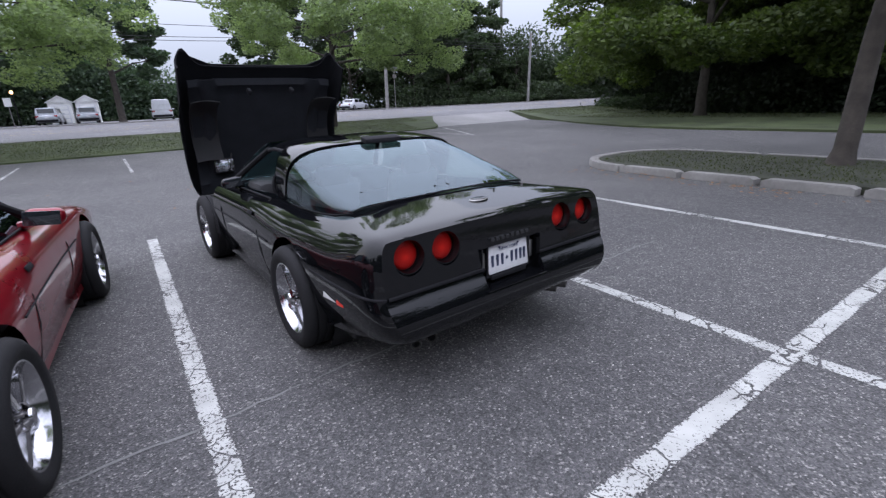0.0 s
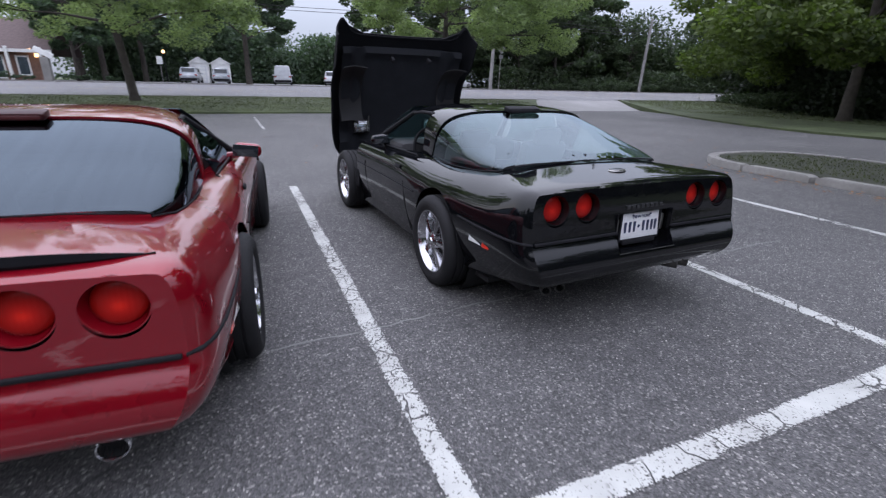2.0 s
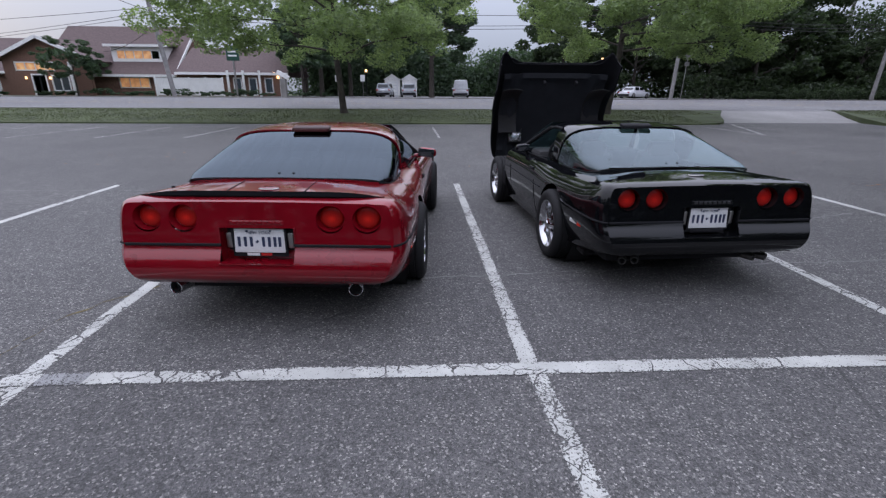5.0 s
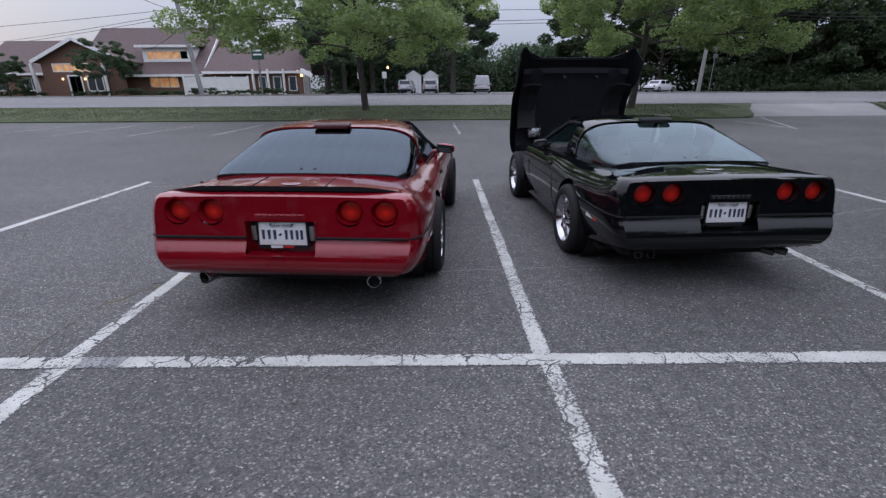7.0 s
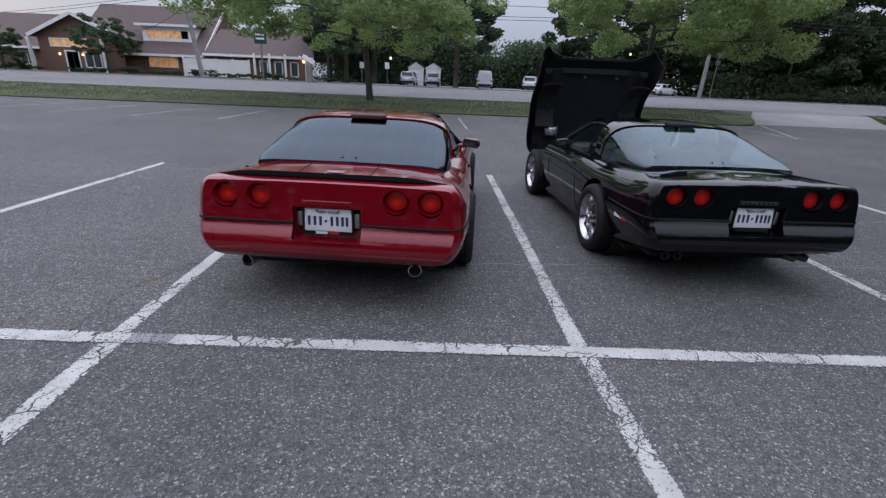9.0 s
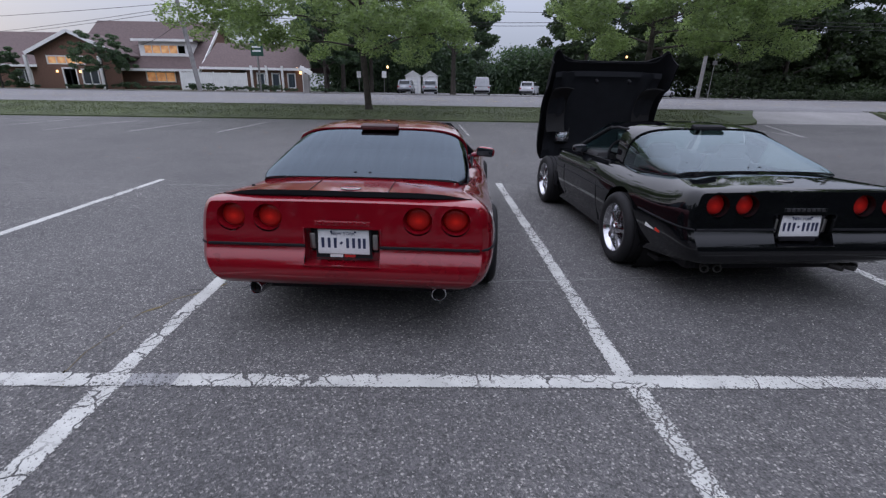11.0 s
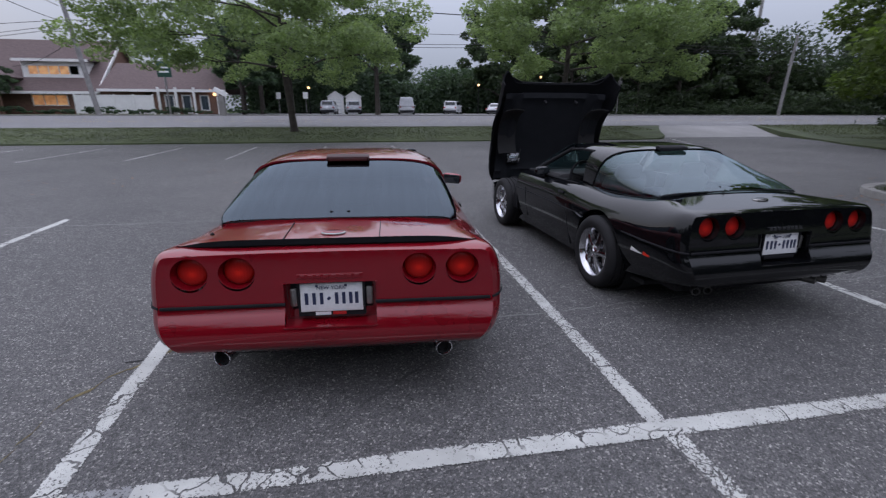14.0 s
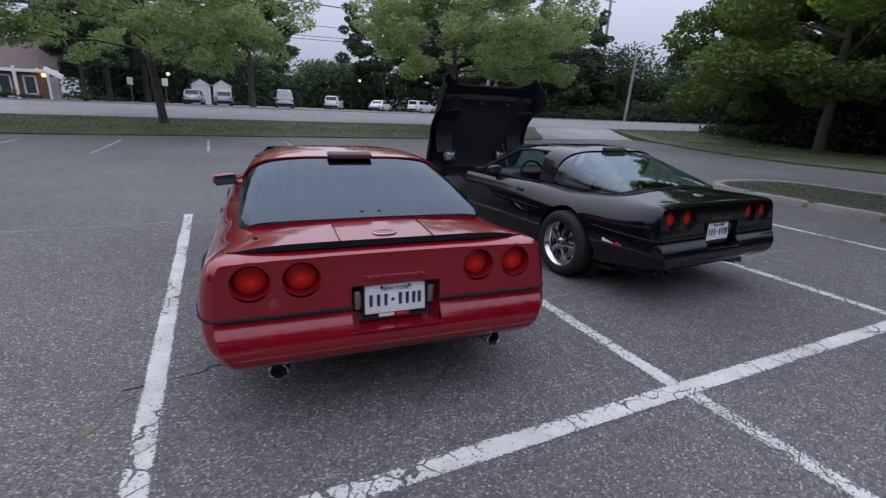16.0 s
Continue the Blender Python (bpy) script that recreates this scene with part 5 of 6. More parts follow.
def shell(table, steps, grow=0.0, power=4.6, lo=0.0, hi=1.0, n=32):
    ys = [table[0][0] + (table[-1][0] - table[0][0]) * k / steps for k in range(steps + 1)]
    rows = []
    for y, (w, b, t) in zip(ys, smooth_table(ys, table)):
        rib = arch(w + grow, b, t + grow, n, power)
        # the band over the cabin leans: its feet stand further forward than its top
        lean = np.interp(y, (.555, 1.34, 1.66), (0, .15, .05))
        rows.append([(x, y + lean * (1 - min(1, (z - b) / max(t - b, .01))), z) for x, z in rib[int(lo * n): int(hi * n) + 1]])
    return sheet(rows)


def wheel(parent, x, y, side, width, spoke_mat):
    """Chrome five-spoke wheel: rim with a lip, spokes, hub, and its tyre."""
    R = 0.232
    f = side
    h = width / 2
    rim = lathe([(f * h, R - .004), (f * h, R - .014), (f * (h - .012), R - .022), (f * (h - .05), R - .05), (-f * h, R - .045), (-f * h, R)], 48)
    w = part("wheel", rim, CHROME, parent, "polished chrome five-spoke wheel")
    w.location = (x, y, TYRE)
    tread = [(f * h, R - .006), (f * (h + .012), R + .02), (f * (h + .016), R + .05), (f * (h - .004), TYRE - .014), (f * (h - .03), TYRE)]
    for k in range(1, 5):
        c = f * h * (1 - k / 2.5)
        tread += [(c + f * .008, TYRE), (c + f * .006, TYRE - .009), (c - f * .006, TYRE - .009), (c - f * .008, TYRE)]
    tread += [(-f * (h - .03), TYRE), (-f * (h + .012), TYRE - .03), (-f * h, R - .006)]
    part("tyre", lathe(tread, 56), RUBBER, w, "black rubber tyre")
    for k in range(5):
        a = k * math.tau / 5 + 0.3
        m = Matrix.Rotation(a, 4, "X")
        bm = bmesh.new()
        pro = [(0.035, .034, .058), (0.09, .028, .050), (0.15, .034, .038), (0.195, .046, .030), (0.222, .052, .024)]
        rows = []
        for r, hw, th in pro:
            o = h - .022 - .02 * (r / .22)
            rows.append([m @ Vector((f * (o - th), -hw, r)), m @ Vector((f * o, -hw * .75, r)), m @ Vector((f * (o + .008), 0, r)), m @ Vector((f * o, hw * .75, r)), m @ Vector((f * (o - th), hw, r))])
        sheet(rows, bm)
        part("spoke", bm, spoke_mat, w)
    part("hub", lathe([(f * (h - .06), .062), (f * (h - .018), .058), (f * (h - .006), .034), (f * (h + .004), .030), (f * (h + .008), .001)], 24), spoke_mat, w, "chrome hub cap")
    for k in range(5):
        a = k * math.tau / 5 + 0.3 + 0.63
        part("lug_nut", lathe([(f * (h - .05), .012), (f * (h - .014), .010), (f * (h - .012), .001)], 8), STEEL, w).location = (0, math.sin(-a) * .05, math.cos(a) * .05)
    part("brake_disc", lathe([(f * (h - .13), .001), (f * (h - .13), .15), (f * (h - .145), .15)], 32), STEEL, w, "steel brake disc")
    return w


def seat(parent, x):
    s = part("seat", box(.46, .50, .16, (x, 1.84, .42), .05), LEATHER, parent, "grey leather bucket seat")
    part("backrest", box(.44, .14, .56, (x, 1.54, .68), .055, pose(0, 0, 0, 18, 0, 0)), LEATHER, s)
    part("headrest", box(.26, .09, .16, (x, 1.43, .98), .04, pose(0, 0, 0, 18, 0, 0)), LEATHER, s)
    for sg in (-1, 1):
        part("bolster", box(.08, .44, .12, (x + sg * .2, 1.86, .5), .035), LEATHER, s)


def lettering(name, text, size, mat, parent):
    """Raised letters in the built-in font, as a mesh."""
    cu = bpy.data.curves.new(name, "FONT")
    cu.body, cu.size, cu.extrude, cu.align_x = text, size, .001, "CENTER"
    tmp = new(name, cu)
    bpy.context.view_layer.update()
    me = bpy.data.meshes.new_from_object(tmp.evaluated_get(bpy.context.evaluated_depsgraph_get()))
    bpy.data.objects.remove(tmp)
    me.materials.clear()
    return link(name, me, mat, parent, "small dark blue letters", smooth=False)


def sports_car(m, label, paint, glass, exhaust, open_hood, spoiler):
    car = holder("sports_car", m, label, "car")
    car.scale = (1.0 if open_hood else 1.05, 1, 1)
    cut = []
    for y in (RY,) if open_hood else (RY, FYW):
        for sg in (-1, 1):
            cut.append(cyl(0.372, min(sg * .58, sg * 1.0), max(sg * .58, sg * 1.0), "X", (0, y, TYRE + .01)))
    cut.append(box(1.32, 2.03, 0.9, (0, 1.64, 0.80)))
    cut.append(box(0.44, 0.20, 0.215, (0, -.03, 0.605), 0.012))
    for x, z in LIGHTS:
        dish = lathe([(-.08, .0885), (-.004, .0855), (.040, .081), (.070, .081)], 36, "Y")
        bmesh.ops.holes_fill(dish, edges=dish.edges)
        bmesh.ops.rotate(dish, matrix=Matrix.Rotation(radians(-8.0), 3, "X"), verts=dish.verts)
        bmesh.ops.translate(dish, vec=(x, tail_y(z - .008), z - .008), verts=dish.verts)
        cut.append(dish)
    body = link("body", carved(body_bm(open_hood), cut), paint, car, smooth=True, sharp=32)

    # tail: lamps, plate recess, strip, bars for the raised lettering
    for x, z in LIGHTS:
        l = part("tail_lamp", lathe([(.0, .001), (.001, .036), (.003, .056), (.007, .067), (.013, .071), (.030, .072)], 32, "Y"), TAIL_DIM if open_hood else TAIL, car, "round red tail lamp")
        l.location, l.rotation_euler = (x, tail_y(z) + .036, z), (radians(-8.0), 0, 0)
        part("lamp_bezel", lathe([(.022, .071), (.016, .073), (.008, .0765), (-.012, .0805), (-.024, .0830), (-.034, .0845), (-.034, .0885), (.02, .0885)], 36, "Y"), paint, l, "recessed lamp ring in body colour")
    tray = bmesh.new()
    for x in (-.222, .222):
        box(.006, .074, .221, (x, .036, .605), bm=tray)
    box(.450, .128, .006, (0, .008, .4965), bm=tray)
    box(.450, .044, .006, (0, .051, .7135), bm=tray)
    box(.450, .006, .223, (0, .072, .605), bm=tray)
    rec = part("plate_recess", tray, paint, car, "plate recess in body colour", smooth=False)
    part("backing", box(.40, .010, .15, (0, .060, .630), .004), TRIM, rec, "dark backing behind the plate")
    for sg in (-1, 1):
        part("plate_lamp", box(.035, .02, .10, (sg * .185, .045, .625), .008), STEEL, rec, "dull lamp strip")
    pz = 0.625
    plate = part("number_plate", box(0.305, 0.006, 0.152, (0, .034, pz), .004, pose(0, 0, 0, -6, 0, 0)), PLATE, car, "white metal number plate")
    fr = bmesh.new()
    for sg in (-1, 1):
        box(.012, .01, .17, (sg * .158, .033, pz), bm=fr)
    box(.33, .01, .034 if not open_hood else .012, (0, .036, pz - .086), bm=fr)
    part("plate_frame", fr, TRIM, plate, "black plate frame", smooth=False)
    for x in (-.118, -.081, -.045, .028, .063, .097, .126):
        part("character_bar", box(.0165, .004, .068, (x - .004, .029, pz - .008)), INK, plate, "dark bar", smooth=False)
    part("emblem_mark", box(.014, .004, .018, (-.014, .029, pz - .006), 0, pose(0, 0, 0, 0, 45, 0)), INK, plate, smooth=False)
    if open_hood:
        part("bracket", box(.27, .02, .03, (0, .030, pz - .098), .008), TRIM, plate, "black plate bracket")
    for x in (-.07, .07):
        part("bolt", box(.014, .006, .012, (x, .029, pz + .064), .003), INK, plate)
    words = lettering("state_name", "NEW YORK", .027, INK, plate)
    words.matrix_local = pose(0, .026, pz + .046, 84, 0, 0)
    if not open_hood:
        part("caption_bar", box(.075, .004, .018, (-.045, .029, pz - .088)), PLATE, plate, "white bar", smooth=False)
        part("caption_bar", box(.065, .004, .018, (.035, .029, pz - .088)), LENS, plate, "red bar", smooth=False)
    for sg in (-1, 1):
        strip = [(sg * .798, .001, BELT), (sg * .834, .026, BELT), (sg * .864, .09, BELT), (sg * .884, .22, BELT), (sg * .894, .42, BELT)]
        a, b = (.225, .782)
        part("rub_strip", box(b - a + .02, .016, .017, (sg * (a + b) / 2, -.007, BELT - .002), .005), TRIM, car, "black rub strip")
        part("rub_strip", tube([(p[0] + sg * .002, p[1], p[2] - .002) for p in strip] + [(sg * .896, RY - .36, BELT)], .0082, 8), TRIM, car, "black rub strip")
        part("rub_strip", tube([(sg * .902, RY + .39, BELT), (sg * .893, 1.8, BELT), (sg * .886, 2.4, BELT), (sg * .892, 3.0, BELT)], .005, 8), TRIM, car, "black rub strip")
        mk = part("side_marker", box(.012, .17, .055, (sg * .880, .43, .52), .006, pose(0, 0, 0, 0, -sg * 11, -sg * 6)), CLEAR, car, "clear side marker lens")
        part("red_end", box(.014, .07, .056, (sg * .877, .335, .52), .006, pose(0, 0, 0, 0, -sg * 11, -sg * 7)), AMBER, mk, "red end of the marker")
    bm = box(.32, .006, .030, (0, tail_y(.745) + .0015, .745), .004, pose(0, 0, 0, -8, 0, 0))
    bar = part("raised_badge_bar", bm, paint, car, "raised bar in body colour")
    for k in range(8):
        part("badge_block", box(.026, .004, .020, (-.13 + k * .037, tail_y(.745) - .002, .745), .003, pose(0, 0, 0, -8, 0, 0)), paint if not open_hood else BADGE, bar, smooth=False)
    # lower valance and exhaust
    part("valance", box(1.3, .05, .10, (0, .18, .30), .02), TRIM, car, "black lower valance")
    part("underbody", box(1.5, 3.6, .05, (0, 2.3, .20), .02), DARK, car, "dark underbody", smooth=False)
    part("axle_tank", box(1.0, .55, .22, (0, .62, .30), .08), DARK, car, "dark rear chassis")
    for sg in (-1, 1):
        tips = (.56,) if exhaust == "single" else (.50, .60)
        for k, x in enumerate(tips):
            r = .046 if exhaust == "single" else .031
            y0 = .03 if exhaust == "single" else .10
            t = lathe([(0.25, r * .8), (.18, r), (0, r), (-.005, r - .002), (-.006, r - .006), (0, r - .010), (.24, r - .010)], 24, "Y")
            tip = part("exhaust_tip", t, CHROME if exhaust == "single" else SOOTY, car, "round exhaust tip")
            tip.location = (sg * x, y0, .300 if exhaust == "single" else .272)
            tip.rotation_euler = (0, 0, radians(sg * (28 if exhaust != "single" else 9)))
            part("bore", lathe([(.05, .001), (.05, r - .010), (.004, r - .0102)], 20, "Y"), DARK, tip, "black cup inside the bore")
        part("muffler", box(.34, .42, .15, (sg * .52, .42, .29), .05), DARK, car, "dark muffler")

    # cabin
    hatch = part("hatch_glass", shell(HATCH, 14), glass, car, "large curved rear hatch glass")
    hatch.visible_shadow = False
    part("hatch_frame", tube([(x, y, z) for y, x, z in ((.565, -.655, .905), (.547, -.4, .926), (.540, 0, .931), (.547, .4, .926), (.565, .655, .905))], .005, 6), TRIM, car, "black hatch seal")
    for sg in (-1, 1):
        part("hatch_seal", tube([(sg * (w + .004), y + np.interp(y, (.555, 1.34), (0, .15)), b + .004) for y, w, b, t in HATCH], .004, 6), TRIM, hatch, "black rubber seal")
    halo = shell(ROOF, 8, .006)
    part("roof_halo", thick(halo, .02), paint, car, "body-coloured roof band")
    top = []
    for y, z, w in ((1.668, 1.236, .675), (1.85, 1.239, .655), (2.02, 1.231, .630), (2.20, 1.212, .600), (2.29, 1.197, .580)):
        top.append([(x, y, h) for x, h in arch(w, .855, z)[7:26]])
    part("roof_panel", thick(sheet(top), .02), paint, car, "lift-off roof panel")
    hd = bmesh.new()
    box(.30, .085, .036, (0, 1.320, 1.215), .012, pose(0, 0, 0, 14, 0, 0), hd)
    stop = part("high_stop_lamp", hd, (plain("stop_lamp_housing", (.030, .006, .006), .4, spec=.25) if not open_hood else TRIM), car, "dark high-mounted stop lamp")
    part("stop_lens", box(.27, .006, .020, (0, 1.278, 1.203), .003), (plain("dark_lens", (.05, .006, .006), .4) if not open_hood else TRIM), stop, "dark red lens")
    for x in (-.52, .52) if open_hood else ():
        part("hatch_stop", lathe([(0, .001), (0, .011), (.003, .011), (.005, .001)], 12, "Z"), TRIM, hatch, "black rubber stop").location = (x, .70, .972)
    for x in (-.05, .05):
        part("hatch_stop", lathe([(0, .001), (0, .011), (.003, .011), (.005, .001)], 12, "Z"), TRIM, hatch, "black rubber stop").location = (x, .62, .953)
    for sg in (-1, 1):
        pane = [[(sg * .742, 1.70, .845), (sg * .742, 2.2, .842), (sg * .742, 2.64, .84)], [(sg * .668, 1.69, 1.005), (sg * .668, 2.15, 1.005), (sg * .675, 2.46, .97)], [(sg * .600, 1.68, 1.163), (sg * .565, 2.0, 1.160), (sg * .53, 2.26, 1.130)]]
        if not open_hood or sg > 0:
            part("side_window", thick(sheet(pane), .005), glass, car, "frameless side window").visible_shadow = False
        part("a_pillar", tube([(sg * .515, 2.28, 1.145), (sg * .62, 2.52, 1.005), (sg * .735, 2.78, .845)], [.022, .024, .030], 8), TRIM, car, "black windscreen pillar")
        part("roof_rail", tube([(sg * .604, 1.67, 1.165), (sg * .566, 2.0, 1.161), (sg * .52, 2.30, 1.132)], .014, 8), TRIM, car, "roof edge rail")
        part("belt_seal", tube([(sg * .745, 1.68, .843), (sg * .75, 2.2, .838), (sg * .755, 2.70, .835)], .008, 6), TRIM, car, "black window seal")
        mx, mw = (.880, 1.0) if not open_hood else (.83, .8)
        mir = part("door_mirror", box(.19 * mw, .11 * mw, .105 * mw, (sg * mx, 2.42, .893), .045 * mw, pose(0, 0, 0, 0, sg * 8, sg * 14), segments=4), paint, car, "rounded door mirror in body colour")
        part("mirror_glass", box(.168 * mw, .006, .086 * mw, (sg * (mx - .008), 2.418 - .057 * mw, .893), .002, pose(0, 0, 0, 0, sg * 8, sg * 14)), CAR_GLASS, mir, "mirror glass")
        part("mirror_foot", tube([(sg * .75, 2.46, .845), (sg * (mx - .05), 2.43, .865)], [.03, .02], 8), paint, mir)
        part("door_gap", tube([(sg * .748, 1.66, .846), (sg * .84, 1.66, .77), (sg * .893, 1.64, .64), (sg * .894, 1.61, .5), (sg * .858, 1.58, .30), (sg * .838, 1.58, .24)], .0045, 5), DARK, car, "dark door gap")
        part("door_gap", tube([(sg * .77, 2.72, .822), (sg * .85, 2.72, .76), (sg * .889, 2.71, .64), (sg * .885, 2.70, .5), (sg * .850, 2.68, .30)], .0045, 5), DARK, car, "dark door gap")
        part("door_handle", box(.010, .11, .032, (sg * .878, 1.80, .745), .006, pose(0, 0, 0, 0, -sg * 22, 0)), TRIM, car, "flush black door handle")
    ws = []
    for u in range(7):
        y, z, w = 2.29 + .56 * u / 6, 1.195 - .355 * (u / 6) ** 1.15, .52 + .21 * u / 6
        ws.append([(w * (k / 6 - 1), y + .10 * (1 - (k / 6 - 1) ** 2), z) for k in range(13)])
    part("windscreen", thick(sheet(ws), .005), glass, car, "raked windscreen").visible_shadow = False
    # deck details
    em = part("deck_emblem", lathe([(0, .001), (.004, .05), (.0, .062), (-.004, .064)], 28, "Z"), STEEL, car, "round deck emblem")
    em.location, em.scale = (0, .27, .912), (1.0, .62, 1.0)
    part("emblem_disc", lathe([(.0055, .001), (.006, .044), (.003, .055)], 24, "Z"), paint, em)
    for x in () if open_hood else (-.24, .24):
        part("deck_seam", box(.004, .32, .004, (x, .33, .9100), turn=pose(0, 0, 0, 3.0, 0, 0)), DARK, car, "thin panel gap", smooth=False)
    if spoiler:
        rows = []
        for k in range(31):
            x = -.74 + 1.48 * k / 30
            e = 1 - abs(x / .74) ** 7
            e2 = max(0.0, e) ** .6
            pts4 = ([(x, .098 + .06 * (1 - e), .874), (x, .080 + .07 * (1 - e), .878 + .022 * e), (x, .084 + .07 * (1 - e), .882 + .048 * e), (x, .150, .892 + .010 * e)])
            rows.append([(x, .150 + (q[1] - .150) * e2, .884 + (q[2] - .884) * e2) for q in pts4])
        part("lip_spoiler", thick(sheet(rows), .006), SPOIL, car, "gloss black lip spoiler")
        part("antenna", lathe([(0, .012), (.010, .010), (.013, .001)], 10, "Z"), TRIM, car, "antenna stub").location = (-.62, .30, .903)
    # inside
    part("cabin_tub", box(1.32, 2.0, .03, (0, 1.64, .36)), CABIN, car, "dark cabin floor", smooth=False)
    part("cargo_shelf", box(1.28, .86, .03, (0, 1.07, .66), .01), CABIN, car, "dark cargo carpet", smooth=False)
    part("dashboard", box(1.30, .40, .22, (0, 2.50, .76), .06), CABIN, car, "black dashboard")
    part("console", box(.24, .9, .22, (0, 2.08, .50), .04), CABIN, car)
    for x in (-.36, .36):
        seat(car, x)
    st = part("steering_wheel", tube([(-.36 + .18 * math.cos(a), 2.24 + .05 * math.sin(a), .82 + .175 * math.sin(a)) for a in [k * math.tau / 24 for k in range(25)]], .015, 8, cap=False), TRIM, car, "black steering wheel")
    part("column", tube([(-.36, 2.24, .82), (-.36, 2.47, .74)], .03, 8), TRIM, st)
    for a in (0.3, 2.84, 4.71):
        part("spoke", tube([(-.36, 2.24, .82), (-.36 + .17 * math.cos(a), 2.24 + .05 * math.sin(a), .82 + .165 * math.sin(a))], .012, 6), TRIM, st)
    part("rear_view_mirror", box(.22, .03, .06, (0, 2.36, 1.09), .015), TRIM, car)
    # wheels and wells
    for y in (RY, FYW):
        for sg in (-1, 1):
            wheel(car, sg * .80, y, sg, .25, CHROME)
            if not (open_hood and y == FYW):
                part("wheel_well", lathe([(sg * .585, .05), (sg * .585, .385), (sg * .80, .385)], 32), DARK, car, "dark wheel well").location = (0, y, TYRE + .01)
    return car, body


red_car, _ = sports_car(pose(-1.642, 0.500, 0, 0, 0, -4.0), "dark red sports coupe with tinted glass and black lip spoiler",
                        RED, TINT_DARK, "single", False, True)
black_car, _ = sports_car(pose(1.545, 0.965, 0, 0, 0, 2.6), "glossy black sports coupe with its clamshell bonnet tipped open",
                          BLACK, TINT_CLEAR, "double", True, False)


# ---- open clamshell bonnet and engine bay of the black car ----
BRIGHT = plain("bright_lens", (.62, .63, .65), .18, .75, vary=.1, coat=1.0)


def rear_edge(x):
    """How far the bonnet's rear edge runs back: flat in the middle, a short horn near each wing."""
    return .035 * (1 - (x / .9) ** 2) - .145 * math.exp(-((abs(x) - .785) / .085) ** 2)


def clamshell(car):
    """The bonnet with both wings: built closed along y, then swung about its front hinge."""
    hinge = part("bonnet", bmesh.new(), None, car, "open black clamshell bonnet seen from below")
    hinge.location = (.03, 4.30, .50)
    hinge.rotation_euler = (radians(-63), 0, 0)
    bm = bmesh.new()
    ys = [2.82 + (4.36 - 2.82) * k / 18 for k in range(19)]
    rows = []
    for y, row in zip(ys, smooth_table(ys, BODY)):
        half = section(row, 9)[13:]
        full = [(x, z) for x, z in half] + [(-x, z) for x, z in half[-2::-1]]
        line = []
        for x, z in full:
            # the rear edge sweeps back to a horn at each wing, and the wheel arch is cut from the wing's lower edge
            back = rear_edge(x) * max(0.0, 1 - (y - 2.82) / .32)
            low = z
            d = abs(y - FYW)
            if abs(x) > .84 and d < .40:
                low = max(z, TYRE + math.sqrt(max(.0, .40**2 - d * d)) * .98)
            line.append((x, y + back - 4.30, low - .50))
        rows.append(line)
    sheet(rows, bm)
    thick(bm, .016)
    part("outer_skin", bm, SPOIL, hinge, "black skin")
    # inner panel with raised ribs, wing liners and cut-outs
    rows = []
    ys = [2.98 + (4.30 - 2.98) * k / 20 for k in range(21)]
    for y, row in zip(ys, smooth_table(ys, BODY)):
        zc = row[5]
        line = []
        for k in range(41):
            x = -.78 + 1.56 * k / 40
            rib = .030 if abs(abs(x) - .58) < .045 or abs(y - 3.04) < .05 or abs(y - 4.16) < .05 else 0
            line.append((x, y - 4.30, zc - .055 - rib - .50 - .05 * (x / .78) ** 4))
        rows.append(line)
    part("inner_panel", thick(sheet(rows), .012), plain("bonnet_lining", (.017, .0185, .022), .7, bump=.3, bump_scale=90, spec=.15), hinge, "matt black inner panel")
    for sg in (-1, 1):
        rows = []
        for k in range(13):
            a = math.pi * (0.14 + .68 * k / 12)
            rows.append([(sg * (.52 + .28 * j / 6), FYW + (.40 - .03 * (j / 6 - .5) ** 2) * math.cos(a) - 4.30, TYRE - .02 + .385 * math.sin(a) + .03 * math.sin(j / 6 * math.pi) - .50 + .02) for j in range(7)])
        part("wing_liner", thick(sheet(rows), .01), DARK, hinge, "black plastic wheel arch liner")
        lamp = part("headlamp", box(.23, .17, .10, (sg * .50, -.315, .145), .03, pose(0, 0, 0, -27, 0, 0)), TRIM, hinge, "folded headlamp housing")
        part("lens", box(.175, .115, .03, (sg * .50, -.338, .092), .014, pose(0, 0, 0, -27, 0, 0)), BRIGHT, lamp, "clear rectangular headlamp lens")
        part("bracket", box(.21, .15, .014, (sg * .50, -.333, .104), .006, pose(0, 0, 0, -27, 0, 0)), CHROME, lamp, "chrome lamp surround")
        part("lamp_wire", tube([(sg * .52, -.25, .10), (sg * .45, -.34, .04), (sg * .42, -.5, .10)], .008, 6), WIRE, hinge, "black cable")
    for x in (-.18, .30):
        part("latch_striker", box(.04, .05, .09, (x, 3.08 - 4.30, .66 - .50), .01), TRIM, hinge, "small steel striker")
    part("rear_lip", tube([(x, 2.83 + rear_edge(x) - 4.30, .80 - .50 - .03 * abs(x)) for x in [-.80 + .04 * k for k in range(41)]], .007, 6), SPOIL, hinge, "thin rolled edge")
    return hinge


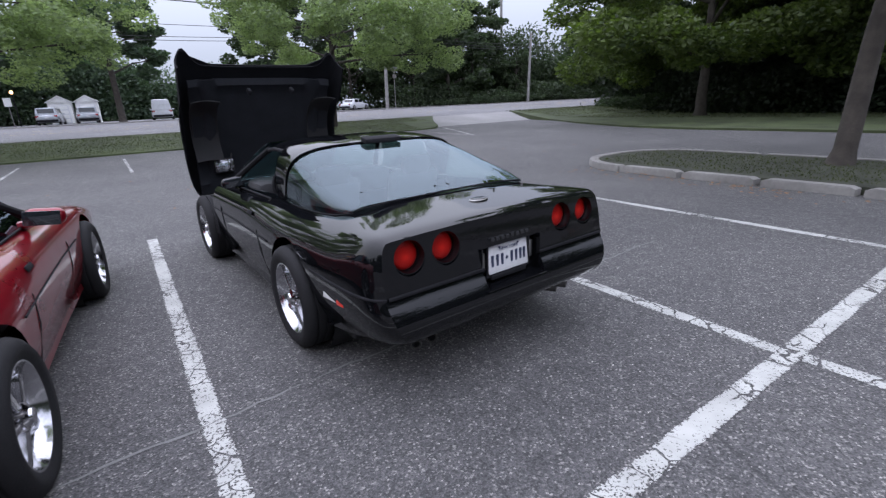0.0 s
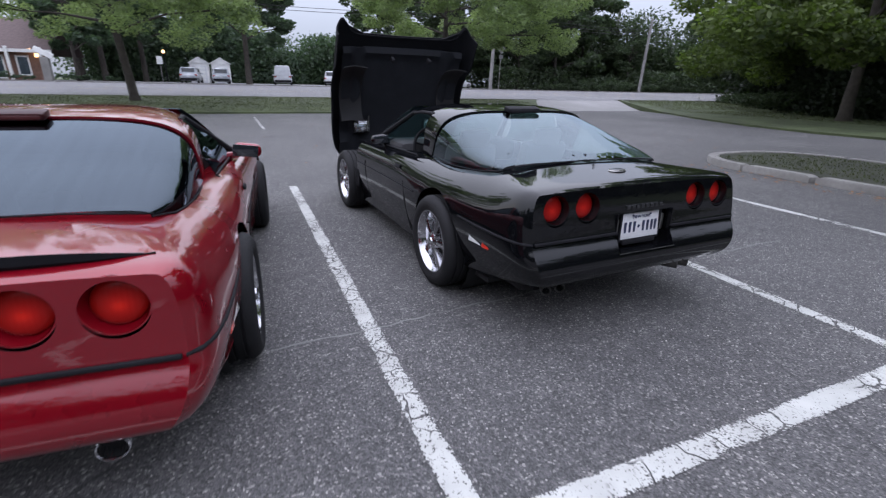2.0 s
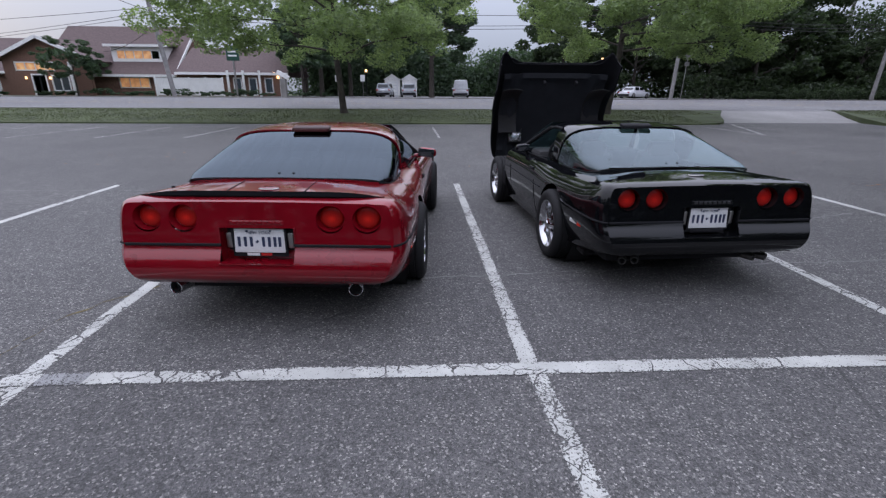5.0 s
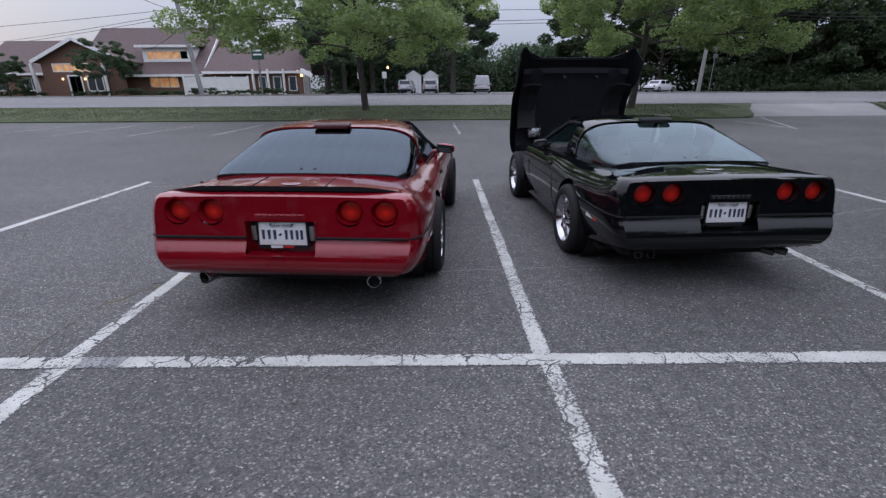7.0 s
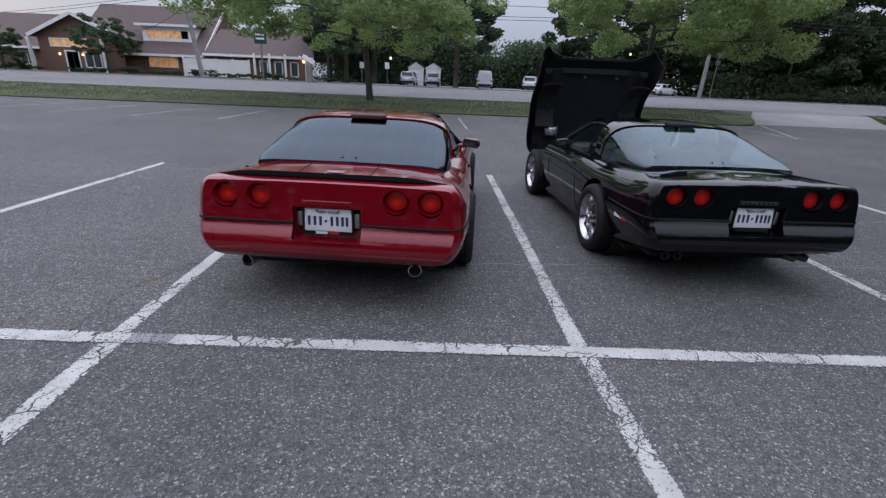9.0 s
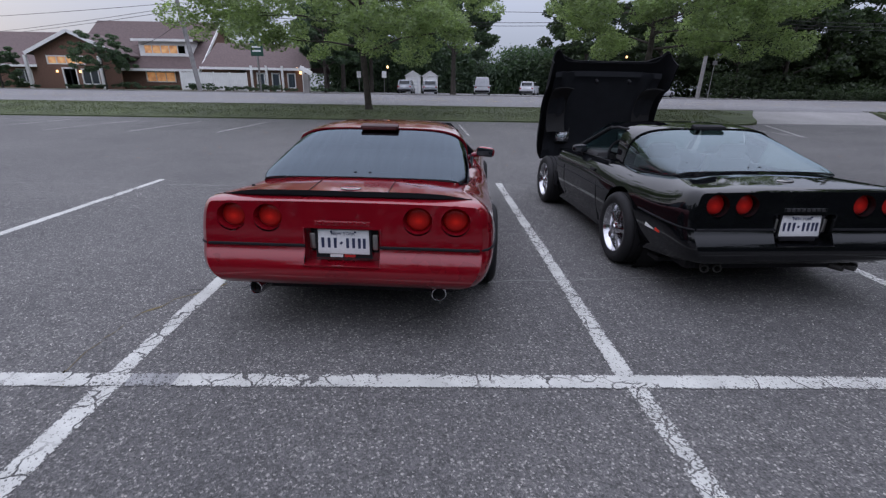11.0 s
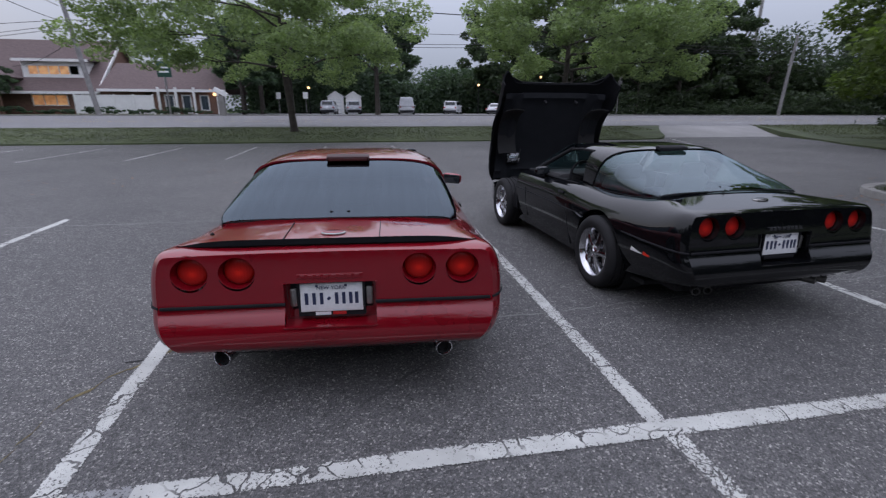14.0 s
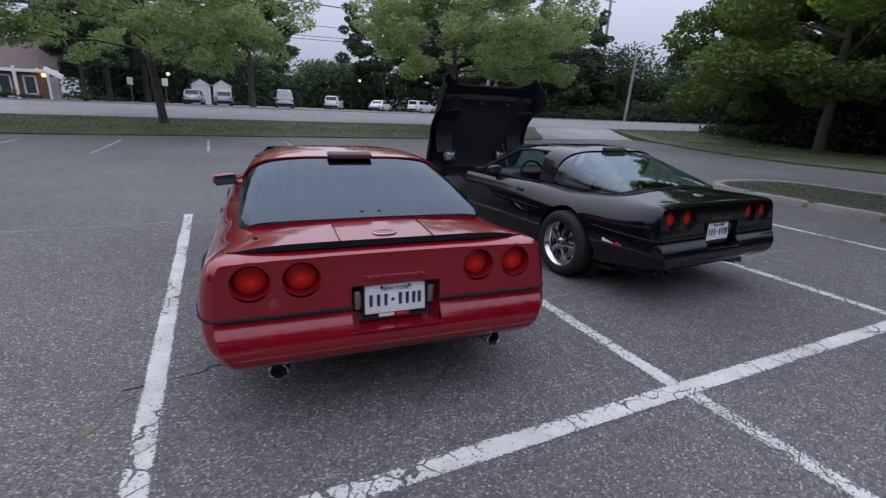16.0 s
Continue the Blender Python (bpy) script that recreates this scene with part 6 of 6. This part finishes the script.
clamshell(black_car)
part("front_tray", box(1.30, 1.34, .05, (0, 3.70, .20), .02), TRIM, black_car, "black front chassis tray", smooth=False)
nose = []
for k in range(13):
    a = math.pi * (k / 12)
    nose.append([(.80 * math.cos(a), 4.14 + .33 * math.sin(a) ** .6, z) for z in (.22, .30, .40, .47)])
part("front_bumper", thick(sheet(nose), .03), BLACK, black_car, "gloss black front bumper")
ENGINE = plain("engine_alloy", (.16, .16, .165), .5, .7, vary=.3, scale=20)
eng = part("engine", box(.56, .70, .30, (0, 3.55, .48), .05), TRIM, black_car, "dark engine block")
part("intake", box(.30, .46, .10, (0, 3.52, .68), .03), ENGINE, eng, "cast alloy intake plenum")
for sg in (-1, 1):
    part("valve_cover", box(.13, .56, .10, (sg * .25, 3.52, .62), .035, pose(0, 0, 0, 0, sg * 30, 0)), ENGINE, eng, "ribbed alloy valve cover")
    for k in range(4):
        part("runner", tube([(sg * .05, 3.36 + k * .11, .71), (sg * .14, 3.36 + k * .11, .72), (sg * .20, 3.36 + k * .11, .64)], .022, 8), ENGINE, eng)
    part("inner_wing", box(.05, 1.1, .30, (sg * .56, 3.55, .42), .02), TRIM, black_car, "black inner wing")
    for k in range(3):
        part("wing_vent", box(.012, .03, .19, (sg * .885, 3.00 + k * .05 - .03, .43), .006), TRIM, black_car, "black side vent")
    part("strut_arm", tube([(sg * .56, 3.5, .40), (sg * .72, 3.46, .33)], .03, 8), STEEL, black_car, "steel suspension arm")
part("battery", box(.18, .26, .18, (-.48, 3.22, .62), .015), TRIM, black_car, "black battery")
part("air_box", box(.36, .28, .14, (0, 4.02, .56), .03), TRIM, black_car, "black air cleaner box")
part("air_duct", tube([(0, 3.78, .68), (0, 3.92, .66), (0, 4.0, .60)], .06, 12), TRIM, black_car, "black intake duct")
part("radiator_shroud", box(1.0, .08, .30, (0, 4.20, .42), .02), TRIM, black_car, "black radiator shroud")
part("washer_bottle", box(.16, .2, .16, (.46, 3.24, .60), .04), CLEAR, black_car, "cloudy plastic bottle")
part("cowl", box(1.35, .14, .10, (0, 3.06, .78), .02), TRIM, black_car, "black cowl panel")
part("prop_rod", tube([(.52, 3.9, .5), (.55, 4.28, 1.1)], .010, 6), STEEL, black_car, "thin prop rod")
